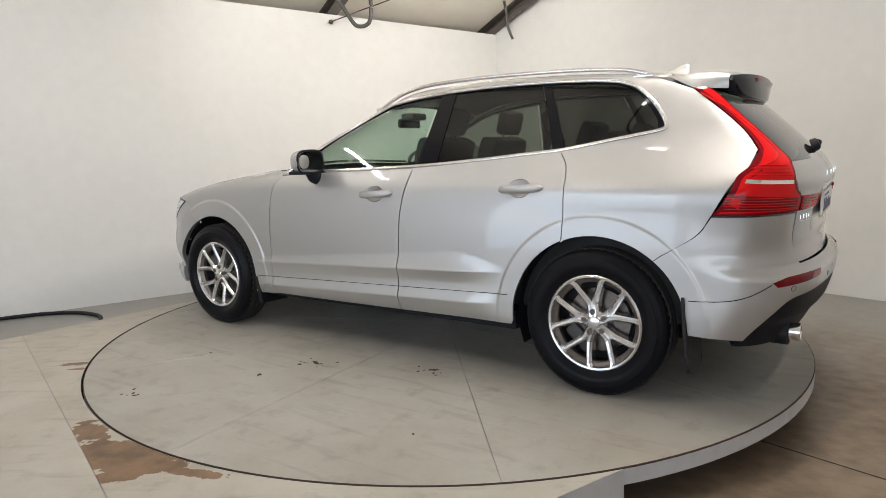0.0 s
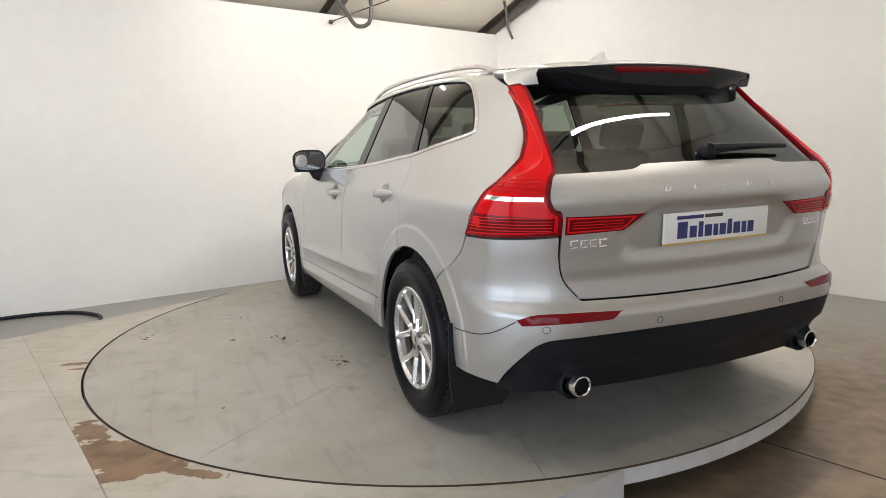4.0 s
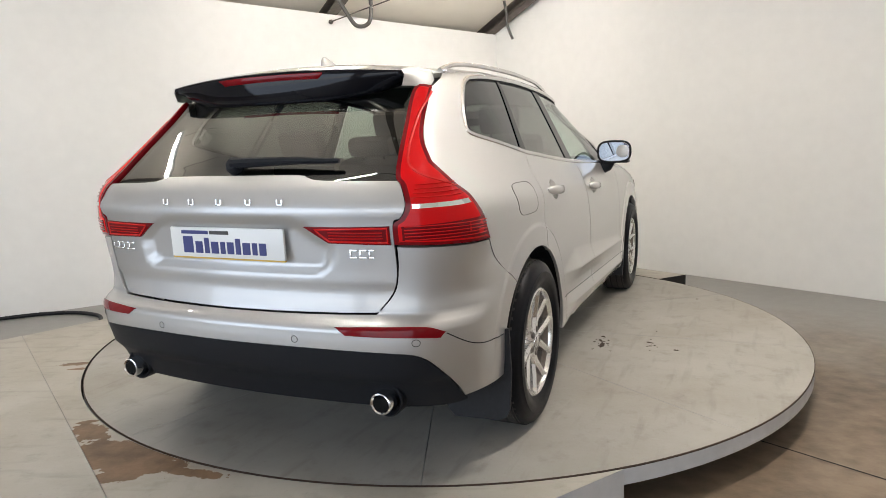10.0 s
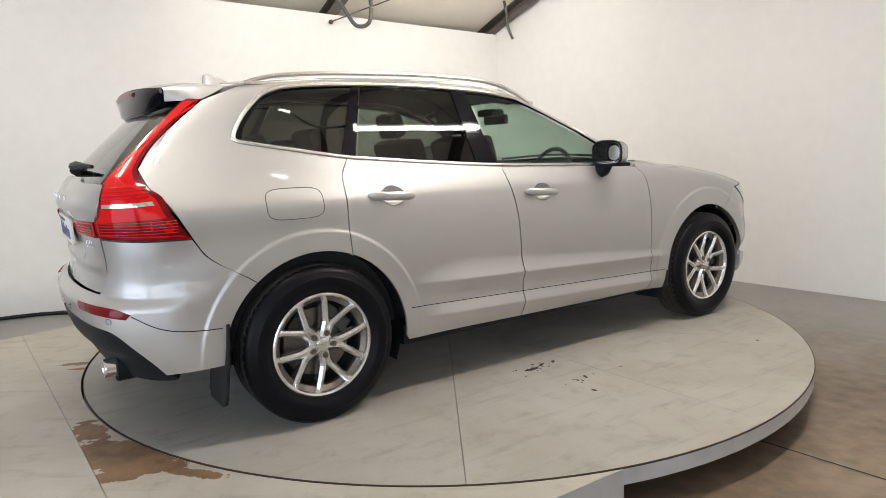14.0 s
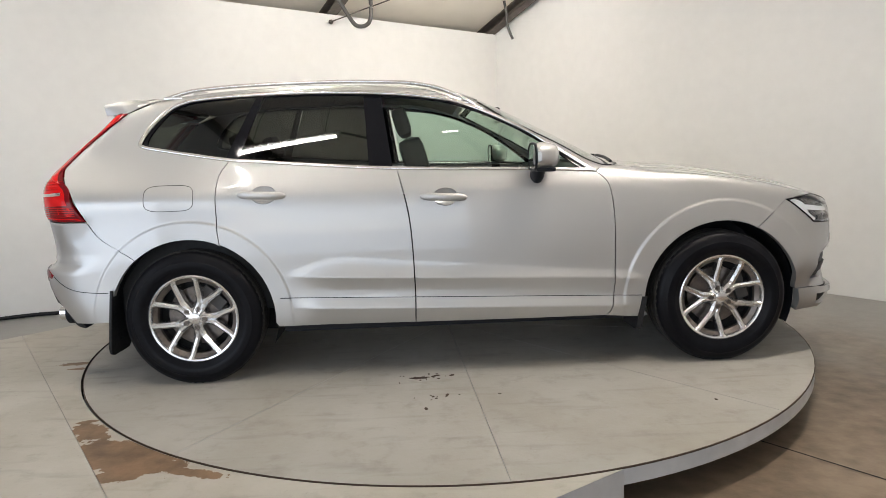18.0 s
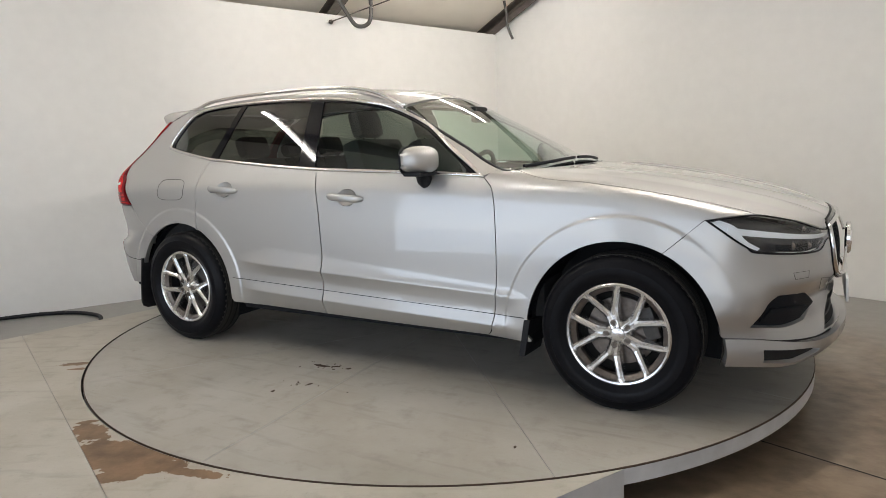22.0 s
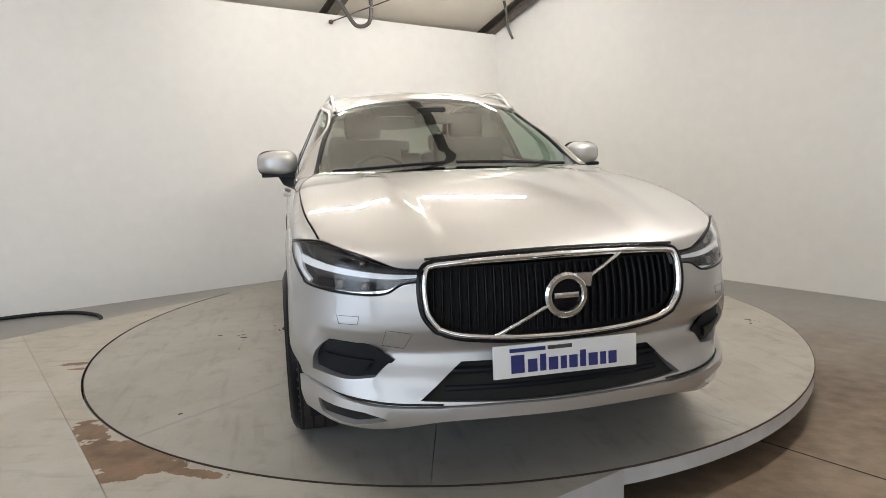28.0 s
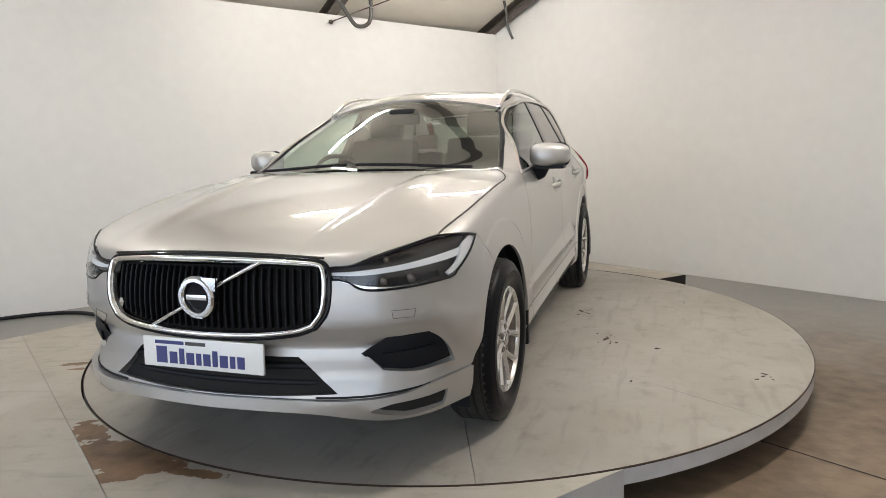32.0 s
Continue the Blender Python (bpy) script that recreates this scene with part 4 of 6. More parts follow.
    panel("filler_flap", [np.array(flap)], "side", M_PAINT, car, -1, lift=0.0012, depth=0.004, gap=0.003, label="silver fuel filler flap")


build_sides()

# bonnet, windscreen, roof
panel("bonnet", [outline([T(COWL), T(HOOD_SIDE), T(HOOD_LAMP), T(HOOD_NOSE)], "top", 1, True)], "top", M_PAINT, car, gap=0.0018, spacing=0.022, label="silver bonnet with two raised edges")
panel("windscreen", [outline([T([(1.005, 0.0), (0.975, 0.30), (0.905, 0.60), (0.80, 0.755)]), T([(0.80, 0.755), (0.45, 0.681), (0.165, 0.595), (0.128, 0.566)]), T([(0.128, 0.566), (0.165, 0.30), (0.178, 0.0)])], "top", 1, True)],
      "top", M_SCREEN, car, lift=-0.004, depth=0, label="clear windscreen with dark edge")
ws_in = outline([T([(0.965, 0.0), (0.94, 0.30), (0.875, 0.58), (0.775, 0.722)]), T([(0.775, 0.722), (0.45, 0.658), (0.185, 0.575), (0.172, 0.555)]), T([(0.172, 0.555), (0.205, 0.30), (0.218, 0.0)])], "top", 1, True)
panel("windscreen_edge", [outline([T([(1.02, 0.0), (0.99, 0.30), (0.92, 0.60), (0.81, 0.756)]), T([(0.81, 0.756), (0.45, 0.683), (0.163, 0.597), (0.124, 0.568)]), T([(0.124, 0.568), (0.160, 0.30), (0.174, 0.0)])], "top", 1, True), ws_in],
      "top", M_BLACK, car, lift=-0.007, depth=0, label="black ceramic edge band")
panel("roof", [outline([T([(0.168, 0.0), (0.155, 0.30), (0.112, 0.570)]), T([(0.112, 0.570), (-0.3, 0.570), (-0.8, 0.570), (-1.3, 0.570), (-1.70, 0.570)]), T([(-1.70, 0.57), (-1.72, 0.3), (-1.73, 0.0)])], "top", 1, True)],
      "top", M_PAINT, car, depth=0.02)
for word, g in SIDES:
    strip("windscreen_seal", [(a, b * g) for a, b in smooth_line([(0.86, 0.758), (0.80, 0.750), (0.45, 0.677), (0.17, 0.592)], 12)], "top", 1, 0.026, M_PLASTIC, car, 0.003, 0.006, label="black rubber seal along the pillar")
panel("cowl", [outline([T([(0.985, 0.0), (0.955, 0.30), (0.885, 0.58), (0.80, 0.72)]), T([(0.80, 0.72), (0.89, 0.75)]), T(COWL[::-1])], "top", 1, True)], "top", M_PLASTIC, car, lift=-0.012, depth=0.03)

for word, g in SIDES:
    # roof rails: a slim bar on two feet
    bm = bmesh.new()
    pts = []
    for i in range(41):
        x = 0.13 - 1.72 * i / 40
        e = min(1, (i / 40) / 0.10, (1 - i / 40) / 0.10)
        p = on_top(x, g * (0.585 - 0.03 * (i / 40)))
        pts.append((x, p[1], p[2] + 0.004 + 0.022 * math.sin(e * math.pi / 2)))
    tube(bm, pts, 0.011, 10, 1.0)
    rail = part("roof_rail", bm, M_SATIN, car, "satin silver roof rail")
    for x in (0.09, -1.55):
        p = on_top(x, g * 0.58)
        bm = bmesh.new()
        box(bm, x, p[1], p[2] + 0.004, 0.10, 0.024, 0.018, bevel=0.006)
        part("rail_foot", bm, M_SATIN, rail)

# nose: bumper with its openings, lip, lamps, grille
LAMP_TOPEDGE = [("s", 1.785, 0.886), ("s", 1.885, 0.900), ("t", 1.975, 0.792), ("t", 2.10, 0.697), ("t", 2.20, 0.577), ("t", 2.244, 0.466)]
LAMP_LOW = [("n", 0.468, 0.780), ("n", 0.538, 0.769), ("n", 0.600, 0.738), ("n", 0.70, 0.734), ("s", 1.99, 0.748), ("s", 1.945, 0.772), ("s", 1.880, 0.818), ("s", 1.785, 0.886)]
GRILLE = [[("n", 0.0, 0.856), ("n", 0.25, 0.851), ("n", 0.425, 0.840)], [("n", 0.425, 0.840), ("n", 0.462, 0.828), ("n", 0.478, 0.790), ("n", 0.481, 0.725), ("n", 0.470, 0.665), ("n", 0.435, 0.616)],
          [("n", 0.435, 0.616), ("n", 0.36, 0.592), ("n", 0.2, 0.577), ("n", 0.0, 0.573)]]
FOG = [[("n", 0.846, 0.430), ("n", 0.836, 0.520), ("n", 0.800, 0.564)], [("n", 0.800, 0.564), ("n", 0.735, 0.561), ("n", 0.670, 0.552)], [("n", 0.670, 0.552), ("n", 0.588, 0.500)],
       [("n", 0.588, 0.500), ("n", 0.645, 0.436)], [("n", 0.645, 0.436), ("n", 0.75, 0.420), ("n", 0.846, 0.430)]]
INTAKE = [[("n", 0.0, 0.490), ("n", 0.355, 0.487)], [("n", 0.355, 0.487), ("n", 0.495, 0.366)], [("n", 0.495, 0.366), ("n", 0.2, 0.356), ("n", 0.0, 0.355)]]
LIP_TOP = [("n", 0.0, 0.350), ("n", 0.2, 0.351), ("n", 0.46, 0.347), ("n", 0.65, 0.350), ("s", 2.011, 0.378), ("s", 1.915, 0.384), ("s", 1.874, 0.384)]


def build_nose():
    front_arch = arch_keys(WB, 64, 5)
    outer = outline([[("n", 0.0, 0.868), ("n", 0.25, 0.862), ("n", 0.45, 0.846)], [("n", 0.45, 0.846), ("n", 0.468, 0.775)], LAMP_LOW, [LAMP_LOW[-1], front_arch[0]], front_arch, [front_arch[-1], LIP_TOP[-1]], LIP_TOP[::-1]], "nose", 1, True)
    holes = [outline(GRILLE, "nose", 1, True), outline(INTAKE, "nose", 1, True), outline(FOG, "nose", 1), outline(FOG, "nose", -1)]

    def dent(p):
        # the flat field round the number plate and the scoops beside the fog housings
        y, z = np.abs(p[:, 1]), p[:, 2]
        return -0.046 * np.clip((0.615 - z) / 0.085, 0, 1) * np.clip((z - 0.40) / 0.13, 0, 1) * step(0.87, 0.78, y)
    panel("front_bumper", [outer] + holes, "nose", M_PAINT, car, spacing=0.022, relief=dent, depth=0.03, gap=0.0008,
          lines=[[to_plane(on_nose(float(y), z), "nose") for y in np.linspace(-0.80, 0.80, 90)] for z in (0.615, 0.53)] + flare_lines(WB, "nose"))
    lip = outline([LIP_TOP, [LIP_TOP[-1], ("s", 1.874, 0.262)], [("s", 1.874, 0.262), ("s", 2.0, 0.264), ("n", 0.64, 0.268), ("n", 0.46, 0.308), ("n", 0.25, 0.317), ("n", 0.0, 0.318)]], "nose", 1, True)
    slit = [[("n", 0.815, 0.335), ("n", 0.67, 0.328)], [("n", 0.67, 0.328), ("n", 0.60, 0.316)], [("n", 0.60, 0.316), ("n", 0.70, 0.282)], [("n", 0.70, 0.282), ("n", 0.80, 0.288)], [("n", 0.80, 0.288), ("n", 0.815, 0.335)]]
    panel("bumper_lip", [lip, outline(slit, "nose", 1), outline(slit, "nose", -1)], "nose", M_PAINT, car, lift=0.014, depth=0.04, gap=0.0015, relief=lambda p: 0.014 * step(0.86, 0.74, np.abs(p[:, 1])), label="silver lower lip with two slots")
    for g in (1, -1):
        keys = (("n", 0.42, 0.3525), ("n", 0.50, 0.3525), ("n", 0.60, 0.354), ("n", 0.70, 0.360), ("n", 0.78, 0.366))
        strip("lip_gap", smooth_line([to_plane(at3(k, g), "nose") for k in keys], 6), "nose", g, 0.0085, M_DARK, car, 0.003, 0.006, label="dark gap above the lip")
        panel("lip_slot", [inset(outline(slit, "nose", g), -0.006)], "nose", M_DARK, car, lift=0.008, depth=0, gap=0)
        fog = panel("fog_housing", [inset(outline(FOG, "nose", g), -0.006)], "nose", M_PLASTIC, car, lift=-0.030, depth=0, gap=0, label="black fog lamp blank")
        inner = [[("n", 0.825, 0.450), ("n", 0.818, 0.510)], [("n", 0.818, 0.510), ("n", 0.65, 0.500)], [("n", 0.65, 0.500), ("n", 0.675, 0.448)], [("n", 0.675, 0.448), ("n", 0.825, 0.440)], [("n", 0.825, 0.440), ("n", 0.825, 0.450)]]
        panel("fog_blank", [outline(inner, "nose", g)], "nose", M_PLASTIC, fog, lift=-0.020, depth=0.01)
    mesh = panel("intake_mesh", [inset(outline(INTAKE, "nose", 1, True), -0.006)], "nose", M_DARK, car, lift=-0.030, depth=0, gap=0, relief=dent, label="black lower intake")
    for z in (0.448, 0.400):
        strip("intake_bar", [to_plane(on_nose(y, z), "nose") for y in np.linspace(-0.41, 0.41, 40)], "nose", 1, 0.022, M_PLASTIC, mesh, -0.026, 0.012)
    # grille
    gl = outline(GRILLE, "nose", 1, True)
    backing = panel("grille", [inset(gl, -0.006)], "nose", M_DARK, car, lift=-0.050, depth=0, gap=0, label="black grille with upright slats")
    strip("grille_frame", inset(resample(gl, 0.02), 0.008), "nose", 1, 0.019, M_CHROME, backing, 0.012, 0.020, True, "polished chrome grille frame")
    strip("grille_surround", inset(resample(gl, 0.02), -0.006), "nose", 1, 0.016, M_BLACK, backing, 0.004, 0.008, True, "dark gap round the grille frame")
    strip("bonnet_shadow_gap", [to_plane(on_nose(float(y), 0.868 - 0.016 * (y / 0.45) ** 2), "nose") for y in np.linspace(-0.46, 0.46, 60)], "nose", 1, 0.009, M_DARK, backing, 0.003, 0.004, label="dark gap under the bonnet edge")
    inn = inset(gl, 0.02)
    count = 31
    for i in range(count):
        y = -0.445 + 0.89 * i / (count - 1)
        a = to_plane(on_nose(y, 0.7), "nose")[0]
        zs = np.linspace(0.55, 0.88, 140)
        ok = inside_loop(np.stack([np.full(140, a), zs], 1), inn)
        if ok.sum() < 5:
            continue
        z0, z1 = zs[ok].min(), zs[ok].max()
        strip("grille_slat", [(a, z) for z in np.linspace(z0, z1, 14)], "nose", 1, 0.010, M_SLAT, backing, -0.024, 0.020)
    # badge: a ring with a slanting bar, no lettering
    c0 = on_nose(0.0, 0.717)
    m = Matrix.Translation((c0[0] + 0.004, 0, 0.717)) @ pose(0, 0, 0, 0, 90, 0)
    bm = bmesh.new()
    prof = [(0.052, 0.0), (0.052, 0.014), (0.058, 0.022), (0.070, 0.022), (0.078, 0.014), (0.078, 0.0)]
    lathe(bm, prof, 48, m)
    badge = part("badge_ring", bm, M_CHROME, car, "round chrome badge ring")
    bm = bmesh.new()
    lathe(bm, [(0.0, 0.004), (0.053, 0.004), (0.053, -0.004)], 40, m)
    part("badge_face", bm, M_BLACK, badge, "plain black badge face")
    bm = bmesh.new()
    box(bm, c0[0] + 0.016, 0, 0.717, 0.005, 0.088, 0.019, bevel=0.002)
    part("badge_bar", bm, M_SATIN, badge)
    for (ya, za), (yb, zb) in (((-0.26, 0.582), (-0.066, 0.680)), ((0.066, 0.754), (0.235, 0.842))):
        line = [to_plane(on_nose(ya + (yb - ya) * k / 12, za + (zb - za) * k / 12), "nose") for k in range(13)]
        strip("badge_sash", line, "nose", 1, 0.013, M_CHROME, backing, 0.006, 0.012)
    bm = bmesh.new()
    vs = [bm.verts.new((c0[0] + 0.010, y, z)) for y, z in ((0.050, 0.752), (0.085, 0.742), (0.092, 0.790), (0.030, 0.792))]
    vs2 = [bm.verts.new(v.co + Vector((0.012, 0, 0))) for v in vs]
    bm.faces.new(vs)
    bm.faces.new(vs2)
    for i in range(4):
        bm.faces.new((vs[i], vs[(i + 1) % 4], vs2[(i + 1) % 4], vs2[i]))
    part("badge_arrow", bm, M_CHROME, badge, smooth=False)
    # head lamps
    for g in (1, -1):
        loop = outline([LAMP_TOPEDGE, [LAMP_TOPEDGE[-1], ("n", 0.466, 0.800), LAMP_LOW[0]], LAMP_LOW], "nose", g)
        hl = panel("head_lamp", [loop], "nose", M_BOWL, car, g, lift=-0.030, depth=0, gap=-0.004, label="head lamp with bright T-shaped light guide")
        lens = panel("lens", [loop], "nose", M_LENS, hl, g, lift=0.002, depth=0.0, gap=0.004, label="clear lens cover")
        lens.visible_shadow = False
        strip("lens_edge", resample(inset(loop, 0.004), 0.02), "nose", g, 0.007, M_BLACK, hl, 0.003, 0.006, True)
        # the light guide: a long bar with a wide outer end, and an inner sweep
        bar = [[("n", 0.475, 0.794), ("n", 0.58, 0.788), ("n", 0.70, 0.796), ("s", 1.96, 0.818), ("s", 1.915, 0.830)], [("s", 1.915, 0.830), ("s", 1.872, 0.860)], [("s", 1.872, 0.860), ("n", 0.80, 0.838), ("n", 0.70, 0.820), ("n", 0.57, 0.808), ("n", 0.475, 0.806)], [("n", 0.475, 0.806), ("n", 0.475, 0.794)]]
        panel("light_guide", [outline(bar, "nose", g)], "nose", M_GUIDE, hl, g, lift=-0.010, depth=0.012, label="frosted bright light guide")
        wing = [[("s", 1.803, 0.878), ("s", 1.840, 0.890)], [("s", 1.840, 0.890), ("s", 1.905, 0.862), ("s", 1.945, 0.806), ("s", 2.000, 0.770)], [("s", 2.000, 0.770), ("s", 1.990, 0.757)], [("s", 1.990, 0.757), ("s", 1.945, 0.778), ("s", 1.880, 0.824), ("s", 1.803, 0.878)]]
        panel("light_guide", [outline(wing, "nose", g)], "nose", M_GUIDE, hl, g, lift=-0.006, depth=0.010)
        sweep = [[("n", 0.478, 0.788), ("n", 0.53, 0.776), ("n", 0.595, 0.755)], [("n", 0.595, 0.755), ("n", 0.70, 0.746), ("n", 0.80, 0.752)], [("n", 0.80, 0.752), ("n", 0.80, 0.745)], [("n", 0.80, 0.745), ("n", 0.70, 0.738), ("n", 0.600, 0.743), ("n", 0.53, 0.768), ("n", 0.478, 0.780)], [("n", 0.478, 0.780), ("n", 0.478, 0.788)]]
        panel("light_guide", [outline(sweep, "nose", g)], "nose", M_CHROME, hl, g, lift=-0.010, depth=0.012)
        brow = [[("n", 0.56, 0.822), ("n", 0.66, 0.832), ("n", 0.75, 0.848)], [("n", 0.75, 0.848), ("n", 0.73, 0.864)], [("n", 0.73, 0.864), ("n", 0.65, 0.852), ("n", 0.57, 0.834)], [("n", 0.57, 0.834), ("n", 0.56, 0.822)]]
        panel("reflector_bowl", [outline(brow, "nose", g)], "nose", M_BLACK, hl, g, lift=-0.016, depth=0.010)
        cells = [[("n", 0.600, 0.752), ("n", 0.615, 0.774)], [("n", 0.615, 0.774), ("n", 0.815, 0.784)], [("n", 0.815, 0.788), ("n", 0.825, 0.758)], [("n", 0.825, 0.758), ("n", 0.70, 0.747), ("n", 0.600, 0.752)]]
        panel("reflector_bowl", [outline(cells, "nose", g)], "nose", M_BLACK, hl, g, lift=-0.009, depth=0.010)
        for y, z, r in ((0.655, 0.764, 0.016), (0.735, 0.768, 0.018), (0.66, 0.836, 0.012)):
            p = on_nose(y * g, z)
            bm = bmesh.new()
            mm = Matrix.Translation((p[0] - 0.036, p[1], p[2])) @ pose(0, 0, 0, 0, 90, 0) 
            lathe(bm, [(r, 0.024), (r * 0.9, 0.02), (r * 0.7, 0.03), (0.0, 0.036)], 20, mm)
            part("lamp_cell", bm, M_DISCIRON, hl)
        # washer cover
        w = [[("n", 0.685, 0.662), ("n", 0.755, 0.660)], [("n", 0.755, 0.660), ("n", 0.750, 0.632)], [("n", 0.750, 0.632), ("n", 0.69, 0.634)], [("n", 0.69, 0.634), ("n", 0.685, 0.662)]]
        strip("washer_joint", resample(outline(w, "nose", g), 0.015), "nose", g, 0.0016, M_HOSE, car, 0.0006, 0.002, True)
    tow = [[("n", -0.60, 0.618), ("n", -0.515, 0.606)], [("n", -0.515, 0.606), ("n", -0.545, 0.556)], [("n", -0.545, 0.556), ("n", -0.615, 0.566)], [("n", -0.615, 0.566), ("n", -0.60, 0.618)]]
    strip("tow_cover_joint", resample(outline(tow, "nose", 1), 0.015), "nose", 1, 0.0016, M_HOSE, car, 0.0006, 0.002, True)


build_nose()


def number_plate(name, x, z, facing, tilt, yellow):
    """A pressed plate on its backing with plain bars in place of writing."""
    m = Matrix.Translation((x, 0, z)) @ pose(0, 0, 0, 0, 0, 0 if facing > 0 else 180) @ pose(0, 0, 0, 0, -tilt, 0)
    bm = bmesh.new()
    box(bm, 0, 0, 0, 0.012, 0.524, 0.113, m, bevel=0.004)
    plate = part(name, bm, M_PLATE, car, "white plate with plain blue bars")
    if yellow:
        bm = bmesh.new()
        box(bm, -0.002, 0, -0.058, 0.010, 0.52, 0.008, m)
        part("plate_edge", bm, M_YELLOW, plate, "thin yellow lower edge")
    # the big word: ten blocks; ascenders and one wide first block
    widths = (0.056, 0.040, 0.026, 0.040, 0.026, 0.036, 0.026, 0.040, 0.026, 0.036)
    tall = (0.062, 0.044, 0.058, 0.044, 0.044, 0.044, 0.058, 0.044, 0.044, 0.044)
    y = -0.205
    for w, h in zip(widths, tall):
        bm = bmesh.new()
        box(bm, 0.0068, y + w / 2, -0.040 + h / 2, 0.002, w * 0.84, h, m)
        part("text_bar", bm, M_BLUE, plate, smooth=False)
        y += w + 0.0045
    y = -0.205
    for w in (0.128, 0.088):
        bm = bmesh.new()
        box(bm, 0.0068, y + w / 2, 0.038, 0.002, w, 0.013, m)
        part("text_bar", bm, M_BLUE if w > 0.1 else M_HOSE, plate, smooth=False)
        y += w + 0.008
    return plate


number_plate("front_plate", 2.338, 0.503, 1, 3, False)

# tail
GLASS_LOW = [("r", 0.0, 1.143), ("r", 0.29, 1.141), ("r", 0.34, 1.132), ("r", 0.40, 1.122), ("r", 0.668, 1.116)]
GATE_SIDE = [("r", 0.685, 1.095), ("r", 0.705, 1.035), ("r", 0.690, 0.995), ("r", 0.665, 0.972), ("r", 0.664, 0.82), ("r", 0.648, 0.742), ("r", 0.60, 0.678)]
LAMP_IN = [("s", -1.795, 1.458), ("r", 0.572, 1.445), ("r", 0.603, 1.30), ("r", 0.650, 1.14), ("r", 0.685, 1.095), ("r", 0.705, 1.035), ("r", 0.690, 0.995), ("r", 0.665, 0.972), ("r", 0.664, 0.905)]
LAMP_BASE = [("r", 0.664, 0.905), ("r", 0.78, 0.900), ("s", -1.950, 0.895)]
BLACK_TOP = [("r", 0.0, 0.548), ("r", 0.4, 0.548), ("r", 0.66, 0.540), ("r", 0.745, 0.522), ("r", 0.792, 0.465), ("s", -2.130, 0.395), ("s", -2.085, 0.340)]
PLATE_FIELD = [(0.0, 0.985), (0.285, 0.985), (0.335, 0.970), (0.44, 0.904), (0.424, 0.832), (0.385, 0.797), (0.0, 0.797)]


